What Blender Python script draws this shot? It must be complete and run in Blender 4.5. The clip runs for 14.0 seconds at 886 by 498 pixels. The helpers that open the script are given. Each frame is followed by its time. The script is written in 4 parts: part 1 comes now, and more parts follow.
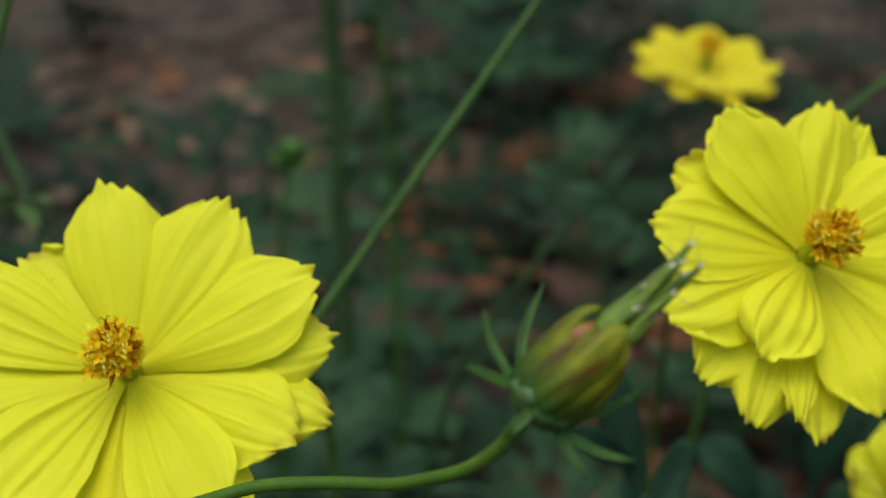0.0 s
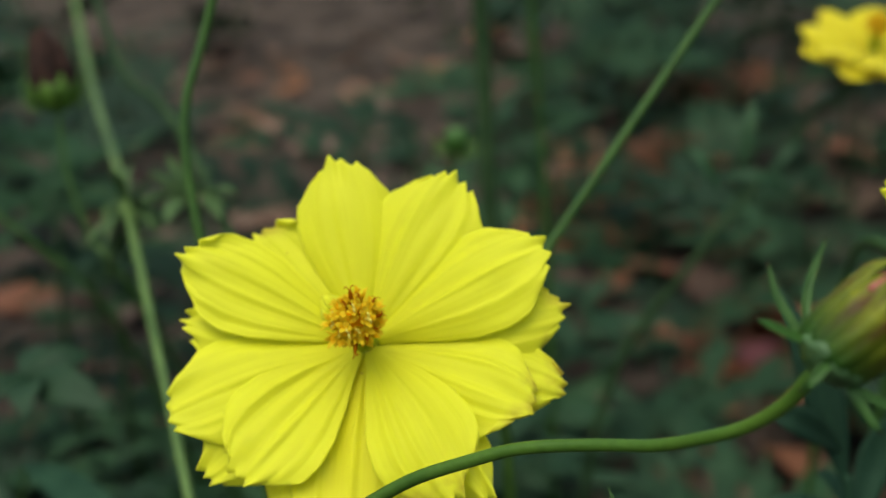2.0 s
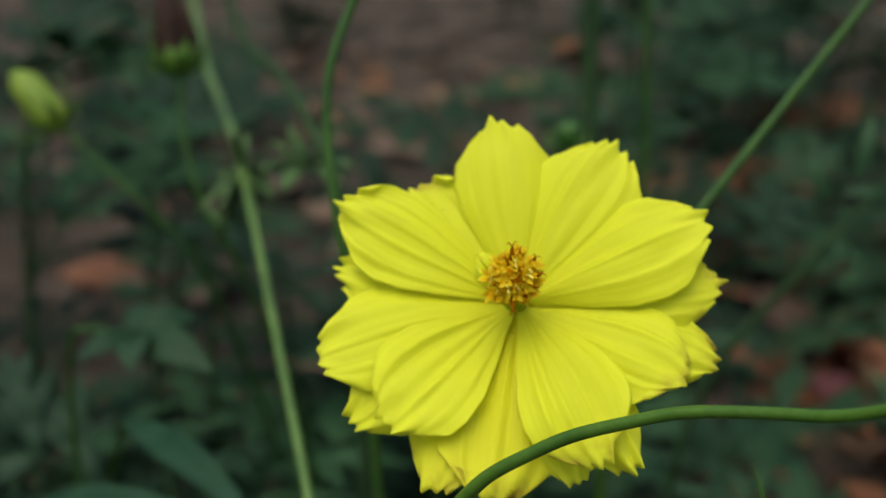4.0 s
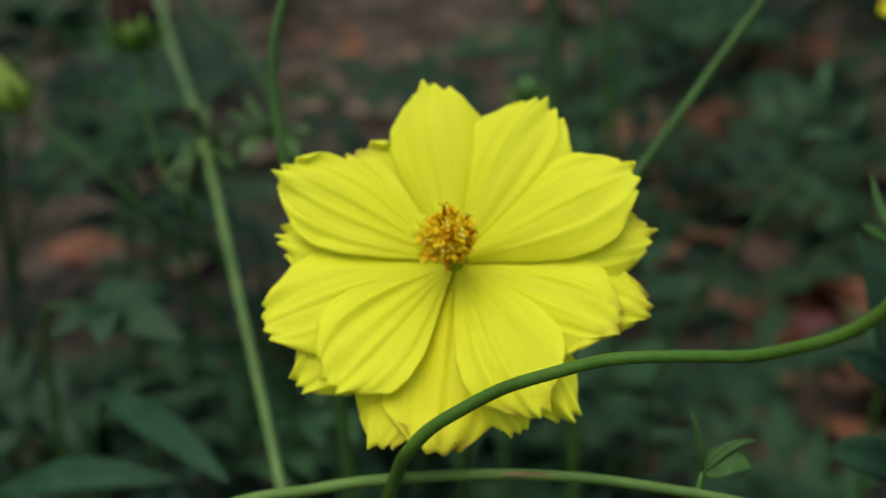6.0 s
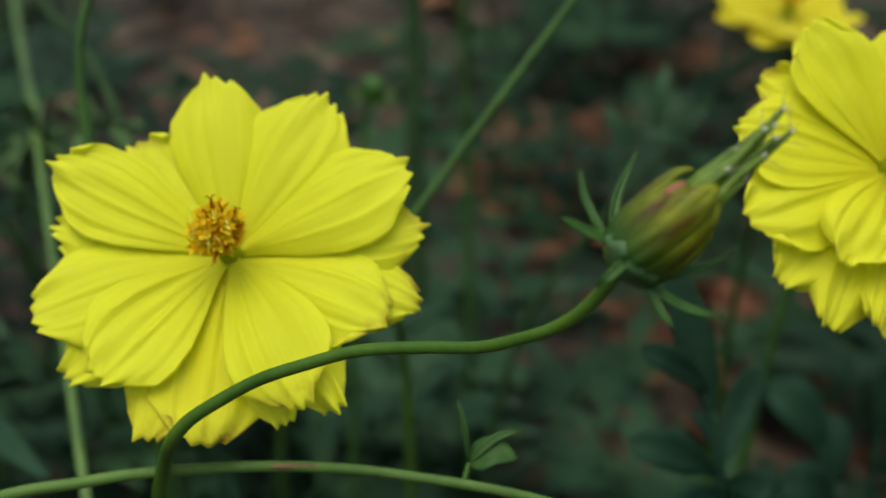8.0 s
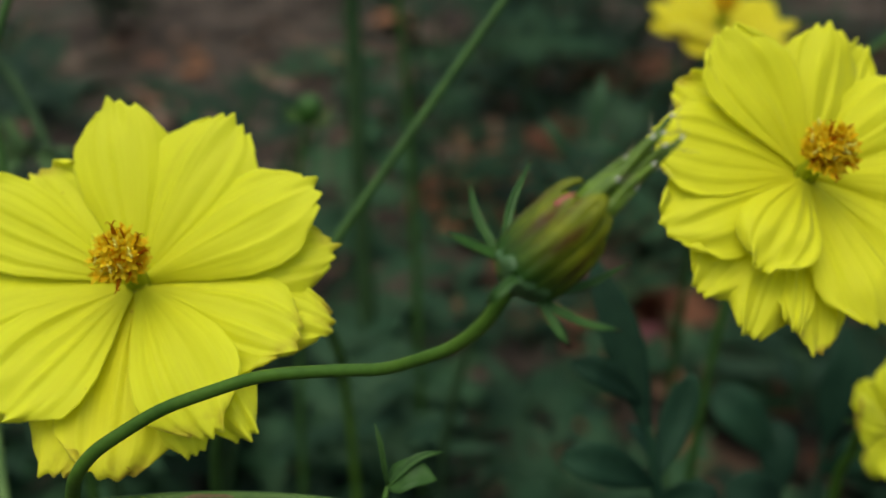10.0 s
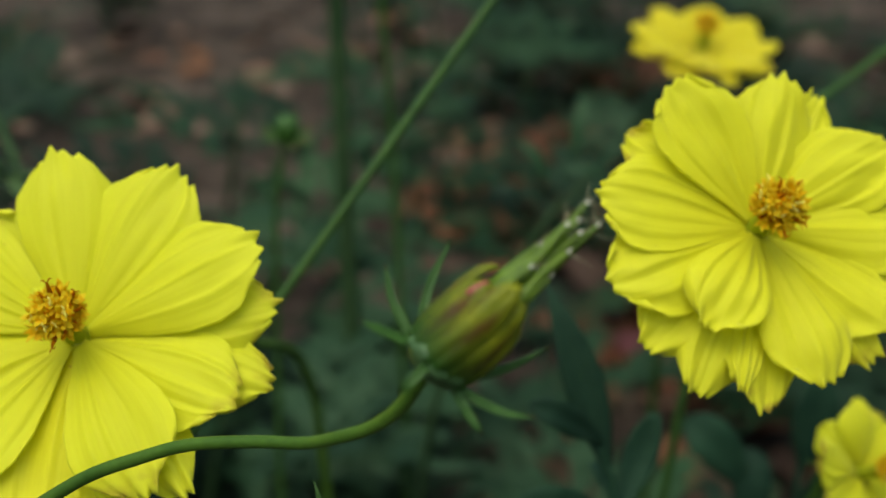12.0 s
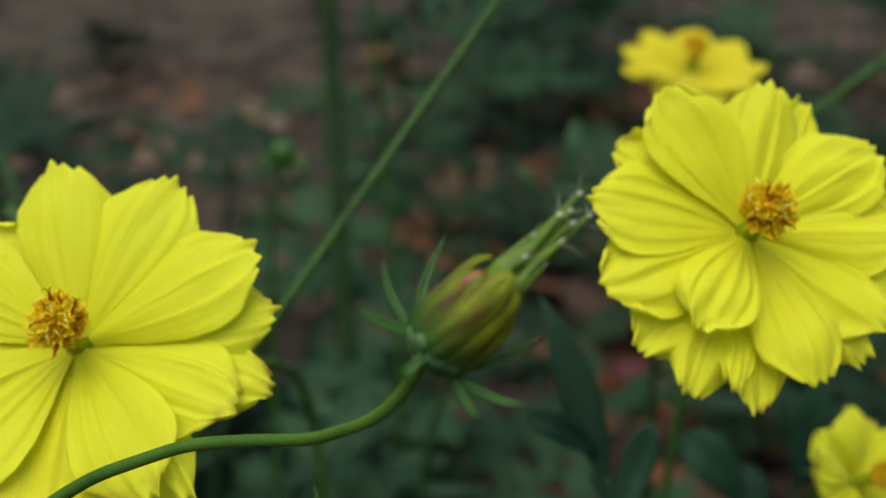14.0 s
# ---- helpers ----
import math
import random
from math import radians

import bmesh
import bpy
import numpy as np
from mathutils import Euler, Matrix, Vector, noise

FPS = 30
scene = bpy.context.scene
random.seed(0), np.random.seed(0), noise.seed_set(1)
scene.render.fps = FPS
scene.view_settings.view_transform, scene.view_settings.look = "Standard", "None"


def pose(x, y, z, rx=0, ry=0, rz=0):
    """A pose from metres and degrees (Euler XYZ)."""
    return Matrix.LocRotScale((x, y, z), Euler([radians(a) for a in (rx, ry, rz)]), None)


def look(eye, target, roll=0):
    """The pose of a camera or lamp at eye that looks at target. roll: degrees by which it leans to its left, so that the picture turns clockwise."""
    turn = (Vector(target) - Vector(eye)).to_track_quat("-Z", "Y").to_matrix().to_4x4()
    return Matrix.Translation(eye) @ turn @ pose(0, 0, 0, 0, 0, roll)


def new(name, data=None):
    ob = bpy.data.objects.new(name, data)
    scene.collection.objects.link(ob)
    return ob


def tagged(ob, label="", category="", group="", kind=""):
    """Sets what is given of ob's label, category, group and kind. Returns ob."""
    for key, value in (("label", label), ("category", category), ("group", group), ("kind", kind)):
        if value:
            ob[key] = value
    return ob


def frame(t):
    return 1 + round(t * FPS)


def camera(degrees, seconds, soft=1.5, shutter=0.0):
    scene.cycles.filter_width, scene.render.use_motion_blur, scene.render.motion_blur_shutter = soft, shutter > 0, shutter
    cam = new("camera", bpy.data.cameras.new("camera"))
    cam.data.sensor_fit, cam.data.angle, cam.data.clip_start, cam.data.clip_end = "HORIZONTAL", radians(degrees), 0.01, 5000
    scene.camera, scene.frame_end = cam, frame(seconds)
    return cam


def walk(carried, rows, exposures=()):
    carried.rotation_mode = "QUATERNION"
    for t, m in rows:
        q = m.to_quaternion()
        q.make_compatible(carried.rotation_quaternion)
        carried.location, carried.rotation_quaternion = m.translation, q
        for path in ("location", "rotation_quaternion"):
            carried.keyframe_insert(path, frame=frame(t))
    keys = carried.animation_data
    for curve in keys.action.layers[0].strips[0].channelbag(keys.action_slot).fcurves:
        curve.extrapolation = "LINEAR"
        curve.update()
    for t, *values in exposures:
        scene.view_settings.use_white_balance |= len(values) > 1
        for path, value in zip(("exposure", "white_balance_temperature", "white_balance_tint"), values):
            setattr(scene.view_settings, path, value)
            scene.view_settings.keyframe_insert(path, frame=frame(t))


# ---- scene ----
cam = camera(40.0, 14.0, soft=1.5)
cam.data.dof.use_dof = True
cam.data.dof.focus_distance = 0.173
cam.data.dof.aperture_fstop = 15.0
cam.data.dof.aperture_blades = 0
PATH = [
    (0, (0.05673, -0.16620, 0.50104), (0.04927, 0.02053, 0.42979), 0.45),
    (0.5, (0.04829, -0.17182, 0.50781), (0.03578, 0.01409, 0.43514), 0.38),
    (1, (0.03912, -0.16895, 0.50401), (0.02357, 0.01716, 0.43244), 1.10),
    (1.5, (0.04391, -0.17003, 0.50192), (0.02276, 0.01536, 0.42991), 0.22),
    (2, (0.03763, -0.17100, 0.49725), (0.01189, 0.01426, 0.42643), -2.05),
    (2.5, (0.03137, -0.17452, 0.49972), (0.00165, 0.00888, 0.42569), -0.97),
    (3, (0.02347, -0.17779, 0.48909), (-0.01093, 0.00759, 0.42237), 1.71),
    (3.2, (0.01992, -0.17528, 0.48710), (-0.01544, 0.01050, 0.42203), 2.13),
    (5.3, (0.02657, -0.17952, 0.49351), (-0.00930, 0.00171, 0.41692), -0.34),
    (5.5, (0.02569, -0.17985, 0.49150), (-0.00773, 0.00229, 0.41596), 0.45),
    (6, (0.03181, -0.17916, 0.49147), (-0.00184, 0.00310, 0.41631), -1.31),
    (6.5, (0.03433, -0.17832, 0.49296), (0.00307, 0.00428, 0.41758), -0.28),
    (7, (0.04365, -0.17789, 0.49185), (0.01806, 0.00577, 0.41694), -0.47),
    (7.5, (0.04777, -0.17895, 0.48965), (0.02674, 0.00520, 0.41449), 1.11),
    (8, (0.05356, -0.17832, 0.49107), (0.03574, 0.00618, 0.41596), 1.03),
    (8.2, (0.05469, -0.17935, 0.49171), (0.03837, 0.00544, 0.41697), 0.96),
    (10.3, (0.06594, -0.17373, 0.48879), (0.05387, 0.01277, 0.41755), -0.14),
    (10.5, (0.07250, -0.18024, 0.48674), (0.05705, 0.00755, 0.41968), -1.04),
    (11, (0.06975, -0.17534, 0.49017), (0.05885, 0.01205, 0.42114), -0.33),
    (11.5, (0.07347, -0.17256, 0.49418), (0.05958, 0.01395, 0.42332), -0.14),
    (12, (0.07175, -0.16773, 0.49865), (0.05881, 0.01789, 0.42533), 0.18),
    (12.5, (0.07111, -0.17160, 0.49479), (0.05988, 0.01558, 0.42523), -0.47),
    (13, (0.07217, -0.17157, 0.49457), (0.05969, 0.01557, 0.42513), -0.67),
    (13.5, (0.07258, -0.17172, 0.49491), (0.05962, 0.01556, 0.42594), -0.78),
    (14, (0.07200, -0.17250, 0.49523), (0.05974, 0.01523, 0.42736), -0.45),
]
walk(cam, [(t, look(eye, aim, roll)) for t, eye, aim, roll in PATH], exposures=[(0.0, 0.02, 6650, 2), (1.0, 0.09, 6650, 2), (2.0, 0.17, 6600, 2), (3.0, 0.03, 6600, 0), (5.5, 0.05, 6600, 0), (8.0, -0.01, 6650, 0), (10.5, -0.08, 6650, 0), (11.0, -0.04, 6650, 0), (11.6, 0.04, 6650, 0), (14.0, 0.05, 6600, 0)])

# ---- light: overcast garden shade, soft from above ----
world = bpy.data.worlds.new("sky")
scene.world = world
world.use_nodes = True
wn = world.node_tree
sky = wn.nodes.new("ShaderNodeTexSky")
sky.sky_type = "NISHITA"
sky.sun_disc = False
sky.sun_elevation = radians(67)
sky.sun_rotation = radians(200)
sky.dust_density = 4.0
wn.nodes["Background"].inputs["Strength"].default_value = 0.13
wn.links.new(sky.outputs["Color"], wn.nodes["Background"].inputs["Color"])
sun_data = bpy.data.lights.new("sun", "SUN")
sun_data.energy = 1.78
sun_data.angle = radians(65)
sun_data.color = (1.0, 0.96, 0.9)
sun = new("sun", sun_data)
sun.matrix_world = look((-0.35, -0.45, 3.0), (0, 0.1, 0.3))


# ---- materials ----
def shader(name, rough=0.6, spec=0.4):
    m = bpy.data.materials.new(name)
    m.use_nodes = True
    b = m.node_tree.nodes["Principled BSDF"]
    b.inputs["Roughness"].default_value = rough
    b.inputs["Specular IOR Level"].default_value = spec
    return m, m.node_tree.nodes, m.node_tree.links, b


def ramp(nodes, links, source, stops):
    r = nodes.new("ShaderNodeValToRGB")
    els = r.color_ramp.elements
    for i, (p, c) in enumerate(stops):
        e = els[i] if i < 2 else els.new(p)
        e.position, e.color = p, (*c, 1)
    links.new(source, r.inputs["Fac"])
    return r.outputs["Color"]


def noise_of(nodes, links, scale, detail=4.0, coord="Object", rough=0.55, stretch=None):
    tc = nodes.new("ShaderNodeTexCoord")
    n = nodes.new("ShaderNodeTexNoise")
    n.inputs["Scale"].default_value = scale
    n.inputs["Detail"].default_value = detail
    n.inputs["Roughness"].default_value = rough
    out = tc.outputs[coord]
    if stretch:
        mp = nodes.new("ShaderNodeMapping")
        mp.inputs["Scale"].default_value = stretch
        links.new(out, mp.inputs["Vector"])
        out = mp.outputs["Vector"]
    links.new(out, n.inputs["Vector"])
    return n.outputs["Fac"]


def mix(nodes, links, fac, a, b, kind="MIX"):
    n = nodes.new("ShaderNodeMix")
    n.data_type, n.blend_type = "RGBA", kind
    for value, socket in ((fac, n.inputs[0]), (a, n.inputs[6]), (b, n.inputs[7])):
        if isinstance(value, bpy.types.NodeSocket):
            links.new(value, socket)
        elif isinstance(value, tuple):
            socket.default_value = (*value, 1)
        else:
            socket.default_value = value
    return n.outputs[2]


def bump(nodes, links, b, height, strength, distance):
    n = nodes.new("ShaderNodeBump")
    n.inputs["Strength"].default_value = strength
    n.inputs["Distance"].default_value = distance
    links.new(height, n.inputs["Height"])
    links.new(n.outputs["Normal"], b.inputs["Normal"])


def thin_leaf(m, nodes, links, b, colour, share):
    """Lets part of the light through a thin leaf or petal."""
    tr = nodes.new("ShaderNodeBsdfTranslucent")
    links.new(colour, tr.inputs["Color"])
    mx = nodes.new("ShaderNodeMixShader")
    mx.inputs[0].default_value = share
    links.new(b.outputs[0], mx.inputs[1])
    links.new(tr.outputs[0], mx.inputs[2])
    links.new(mx.outputs[0], nodes["Material Output"].inputs["Surface"])


def random_of(nodes):
    return nodes.new("ShaderNodeObjectInfo").outputs["Random"]


def petal_material(name="petal", tint=(1.0, 1.0, 1.0), wear=0.72):
    m, n, l, b = shader(name, 0.55, 0.25)
    uv = n.new("ShaderNodeUVMap")
    sep = n.new("ShaderNodeSeparateXYZ")
    l.new(uv.outputs[0], sep.inputs[0])
    along = ramp(n, l, sep.outputs["X"], [(0.0, (0.82, 0.81, 0.024)), (0.22, (0.84, 0.84, 0.026)), (0.6, (0.885, 0.895, 0.038)), (1.0, (0.92, 0.93, 0.056))])
    mp = n.new("ShaderNodeMapping")
    mp.inputs["Scale"].default_value = (1.2, 26.0, 1.0)
    l.new(uv.outputs[0], mp.inputs["Vector"])
    veins = n.new("ShaderNodeTexNoise")
    veins.inputs["Scale"].default_value = 1.6
    veins.inputs["Detail"].default_value = 3.0
    l.new(mp.outputs["Vector"], veins.inputs["Vector"])
    vein_tone = ramp(n, l, veins.outputs["Fac"], [(0.3, (0.955, 0.94, 0.82)), (0.65, (1.0, 1.0, 1.0))])
    col = mix(n, l, 0.8, along, vein_tone, "MULTIPLY")
    col = mix(n, l, 1.0, col, tint, "MULTIPLY")
    specks = noise_of(n, l, 420.0, 2.0)
    spot = ramp(n, l, specks, [(0.745, (0.0, 0.0, 0.0)), (0.80, (1.0, 1.0, 1.0))])
    col = mix(n, l, spot, col, (0.48, 0.33, 0.03))
    edge = ramp(n, l, sep.outputs["X"], [(0.86, (0.0, 0.0, 0.0)), (0.98, (0.9, 0.9, 0.9))])
    worn = ramp(n, l, random_of(n), [(wear, (0.0, 0.0, 0.0)), (wear + 0.04, (1.0, 1.0, 1.0))])
    edge = mix(n, l, 1.0, edge, worn, "MULTIPLY")
    patch = ramp(n, l, noise_of(n, l, 160.0, 3.0), [(0.40, (0.0, 0.0, 0.0)), (0.62, (1.0, 1.0, 1.0))])
    col = mix(n, l, mix(n, l, 1.0, edge, patch, "MULTIPLY"), col, (0.42, 0.26, 0.03))
    l.new(col, b.inputs["Base Color"])
    bump(n, l, b, veins.outputs["Fac"], 0.10, 0.0003)
    b.inputs["Sheen Weight"].default_value = 0.15
    thin_leaf(m, n, l, b, col, 0.48)
    return m


def green_material(name, dark, light, scale=120.0, rough=0.5, share=0.0, vary=0.35, blot=None, foot=None, spec=0.35, streak=None):
    m, n, l, b = shader(name, rough, spec)
    base = ramp(n, l, noise_of(n, l, scale), [(0.3, dark), (0.7, light)])
    fine = ramp(n, l, noise_of(n, l, scale * 9, 2.0), [(0.3, (0.78, 0.8, 0.78)), (0.7, (1.0, 1.0, 1.0))])
    col = mix(n, l, 0.7, base, fine, "MULTIPLY")
    tone = ramp(n, l, random_of(n), [(0.0, (1 - vary, 1 - vary, 1 - vary * 0.8)), (1.0, (1.0, 1.0, 1.0))])
    col = mix(n, l, 1.0, col, tone, "MULTIPLY")
    if blot:
        mask = ramp(n, l, noise_of(n, l, scale * 1.7, 5.0, stretch=streak), [(blot[1], (0.0, 0.0, 0.0)), (blot[1] + 0.14, (1.0, 1.0, 1.0))])
        col = mix(n, l, mask, col, blot[0])
    if foot:
        tc = n.new("ShaderNodeTexCoord")
        sep = n.new("ShaderNodeSeparateXYZ")
        l.new(tc.outputs["Object"], sep.inputs[0])
        rise = n.new("ShaderNodeMapRange")
        rise.inputs["From Min"].default_value, rise.inputs["From Max"].default_value = foot[1:]
        l.new(sep.outputs["Z"], rise.inputs["Value"])
        col = mix(n, l, rise.outputs["Result"], foot[0], col)
    l.new(col, b.inputs["Base Color"])
    bump(n, l, b, noise_of(n, l, scale * 5, 3.0), 0.3, 0.0006)
    if share:
        thin_leaf(m, n, l, b, col, share)
    return m


def litter_material():
    m, n, l, b = shader("dead leaf", 0.75, 0.2)
    tone = ramp(n, l, random_of(n), [(0.0, (0.12, 0.08, 0.06)), (0.3, (0.20, 0.125, 0.085)), (0.55, (0.23, 0.17, 0.13)), (0.75, (0.30, 0.135, 0.062)), (0.9, (0.27, 0.19, 0.14)), (1.0, (0.17, 0.09, 0.06))])
    blot = ramp(n, l, noise_of(n, l, 60.0, 5.0), [(0.3, (0.6, 0.55, 0.52)), (0.65, (1.1, 1.1, 1.1))])
    col = mix(n, l, 1.0, tone, blot, "MULTIPLY")
    l.new(col, b.inputs["Base Color"])
    bump(n, l, b, noise_of(n, l, 300.0, 4.0), 0.5, 0.001)
    thin_leaf(m, n, l, b, col, 0.15)
    return m


def soil_material():
    m, n, l, b = shader("soil", 0.95, 0.15)
    big = ramp(n, l, noise_of(n, l, 7.0, 6.0, rough=0.65), [(0.3, (0.034, 0.027, 0.020)), (0.5, (0.074, 0.057, 0.043)), (0.68, (0.175, 0.138, 0.108))])
    grit = ramp(n, l, noise_of(n, l, 90.0, 6.0, rough=0.7), [(0.3, (0.5, 0.47, 0.45)), (0.7, (1.15, 1.12, 1.1))])
    l.new(mix(n, l, 1.0, big, grit, "MULTIPLY"), b.inputs["Base Color"])
    bump(n, l, b, noise_of(n, l, 70.0, 8.0, rough=0.7), 0.9, 0.01)
    return m


PETAL = petal_material()
PETAL_WORN = petal_material("worn petal", (1.0, 0.97, 0.9), -0.1)
PETAL_WARM = petal_material("warm petal", (1.0, 0.985, 0.92))
# the tilted back flower's shade, put into the petal colour as a darker golden tint
PETAL_SHADED = petal_material("shaded petal", (0.96, 0.87, 0.7))
FLORET = green_material("floret", (1.0, 0.64, 0.010), (1.0, 0.96, 0.06), 600.0, 0.6, 0.45, 0.08, spec=0.1)
STIGMA = green_material("stigma", (1.0, 0.88, 0.14), (1.0, 0.97, 0.28), 600.0, 0.6, 0.4, 0.05, spec=0.1)
ANTHER = green_material("anther", (0.42, 0.10, 0.003), (0.85, 0.32, 0.006), 900.0, 0.6, 0.3, 0.25, spec=0.05)
THROAT = green_material("throat", (0.38, 0.46, 0.02), (0.66, 0.68, 0.03), 300.0, 0.6, 0.35, 0.1, spec=0.05)
DISC = green_material("disc", (0.75, 0.25, 0.003), (1.0, 0.52, 0.006), 500.0, 0.7, 0.0, 0.05, spec=0.05)
STEM = green_material("stem", (0.052, 0.128, 0.014), (0.110, 0.22, 0.024), 90.0, 0.5, 0.0, 0.25, spec=0.2)
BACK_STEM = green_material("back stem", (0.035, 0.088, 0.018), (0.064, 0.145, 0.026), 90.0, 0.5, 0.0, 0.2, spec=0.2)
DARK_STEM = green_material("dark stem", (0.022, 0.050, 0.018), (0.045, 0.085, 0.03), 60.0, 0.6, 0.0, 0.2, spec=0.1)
STEM_PALE = green_material("pale stem", (0.085, 0.16, 0.032), (0.155, 0.26, 0.058), 90.0, 0.5, 0.0, 0.2)
STEM_SPOT = green_material("spotted stem", (0.08, 0.15, 0.03), (0.13, 0.23, 0.048), 60.0, 0.5, 0.0, 0.15, ((0.24, 0.16, 0.07), 0.66), spec=0.2)
SCALE = green_material("bud scale", (0.075, 0.120, 0.005), (0.30, 0.31, 0.014), 150.0, 0.45, 0.06, 0.25, ((0.080, 0.038, 0.006), 0.54), ((0.022, 0.070, 0.008), 0.0018, 0.0085), spec=0.22, streak=(1.6, 1.6, 0.32))
SCAR = green_material("scar", (0.13, 0.075, 0.035), (0.30, 0.20, 0.10), 400.0, 0.7, 0.0, 0.1)
CUP = green_material("bud cup", (0.03, 0.085, 0.022), (0.085, 0.165, 0.06), 200.0, 0.5, 0.0, 0.1)
SEPAL = green_material("sepal", (0.034, 0.112, 0.016), (0.080, 0.200, 0.030), 300.0, 0.5, 0.12, 0.25)
ACHENE = green_material("achene", (0.08, 0.145, 0.012), (0.17, 0.27, 0.028), 400.0, 0.4, 0.0, 0.25)
TIP = green_material("achene tip", (0.55, 0.55, 0.42), (0.75, 0.74, 0.62), 800.0, 0.6, 0.0, 0.1)
AWN = green_material("awn", (0.28, 0.25, 0.13), (0.45, 0.42, 0.25), 400.0, 0.5, 0.0, 0.1)
PINK = green_material("pink scale tip", (0.26, 0.045, 0.05), (0.40, 0.10, 0.08), 300.0, 0.45, 0.0, 0.1)
YOUNG = green_material("young leaf", (0.075, 0.15, 0.045), (0.15, 0.25, 0.085), 200.0, 0.6, 0.25, 0.3, spec=0.2)
FRESH = green_material("fresh bud", (0.16, 0.26, 0.025), (0.30, 0.40, 0.05), 120.0, 0.5, 0.15, 0.1)
BRACT = green_material("bract", (0.065, 0.15, 0.016), (0.13, 0.25, 0.032), 200.0, 0.5, 0.15, 0.2)
WITHER = green_material("withered floret", (0.014, 0.008, 0.006), (0.070, 0.034, 0.022), 300.0, 0.8, 0.0, 0.4, spec=0.15)
LEAF = green_material("leaf", (0.022, 0.078, 0.030), (0.060, 0.132, 0.055), 40.0, 0.6, 0.3, 0.6, spec=0.25)
WEED = green_material("weed leaf", (0.011, 0.042, 0.021), (0.028, 0.076, 0.038), 60.0, 0.65, 0.08, 0.3, spec=0.15)
LITTER = litter_material()
RUST = green_material("russet leaf", (0.27, 0.098, 0.045), (0.43, 0.195, 0.10), 12.0, 0.7, 0.15, 0.4, ((0.50, 0.17, 0.16), 0.6))
BLUSH = green_material("blush leaf", (0.26, 0.075, 0.085), (0.40, 0.15, 0.15), 20.0, 0.7, 0.1, 0.1)
SOIL = soil_material()


# ---- mesh helpers ----
def link_mesh(name, verts, faces, mat, parent=None, label="", uvs=None, smooth=True):
    me = bpy.data.meshes.new(name)
    me.from_pydata([tuple(v) for v in verts], [], faces)
    if uvs is not None:
        layer = me.uv_layers.new(name="UVMap")
        flat = np.array(uvs)[[lp.vertex_index for lp in me.loops]]
        layer.data.foreach_set("uv", flat.ravel())
    me.polygons.foreach_set("use_smooth", [smooth] * len(me.polygons))
    me.materials.append(mat)
    me.update()
    ob = new(name, me)
    if parent is not None:
        ob.parent = parent
    if label:
        tagged(ob, label)
    return ob


def share_mesh(name, me, m, parent, label=""):
    ob = new(name, me)
    ob.parent = parent
    ob.matrix_local = m
    if label:
        tagged(ob, label)
    return ob


def thing(name, base, label, category, group=""):
    ob = new(name)
    ob.empty_display_size = 0.01
    ob.location = base
    return tagged(ob, label, category, group)


def curve_points(points, count):
    """A smooth line through the points."""
    p = [Vector(q) for q in points]
    p = [2 * p[0] - p[1]] + p + [2 * p[-1] - p[-2]]
    out = []
    spans = len(p) - 3
    for i in range(count):
        s = i / (count - 1) * spans
        k = min(int(s), spans - 1)
        t = s - k
        a, b, c, d = p[k : k + 4]
        out.append(0.5 * (2 * b + (c - a) * t + (2 * a - 5 * b + 4 * c - d) * t * t + (3 * b - a - 3 * c + d) * t**3))
    return out


def tube(points, radii, count=24, sides=10, ridge=0.0):
    """Verts and faces of a closed tube along a smooth line; the radii run evenly along it."""
    line = curve_points(points, count) if len(points) > 2 else [Vector(points[0]).lerp(Vector(points[1]), i / (count - 1)) for i in range(count)]
    verts, faces = [], []
    side = None
    for i, q in enumerate(line):
        ahead = (line[min(i + 1, count - 1)] - line[max(i - 1, 0)]).normalized()
        if side is None:
            side = ahead.orthogonal().normalized()
        side = (side - ahead * side.dot(ahead)).normalized()
        other = ahead.cross(side)
        r = np.interp(i / (count - 1), np.linspace(0, 1, len(radii)), radii)
        for k in range(sides):
            a = 2 * math.pi * k / sides
            rr = r * (1 + ridge * (1 if k % 2 else -1))
            verts.append(q + (side * math.cos(a) + other * math.sin(a)) * rr)
    for i in range(count - 1):
        for k in range(sides):
            a, b = i * sides + k, i * sides + (k + 1) % sides
            faces.append((a, b, b + sides, a + sides))
    faces.append(tuple(reversed(range(sides))))
    faces.append(tuple(range((count - 1) * sides, count * sides)))
    return verts, faces


def join(pieces):
    verts, faces = [], []
    for v, f in pieces:
        n = len(verts)
        verts += list(v)
        faces += [tuple(i + n for i in face) for face in f]
    return verts, faces


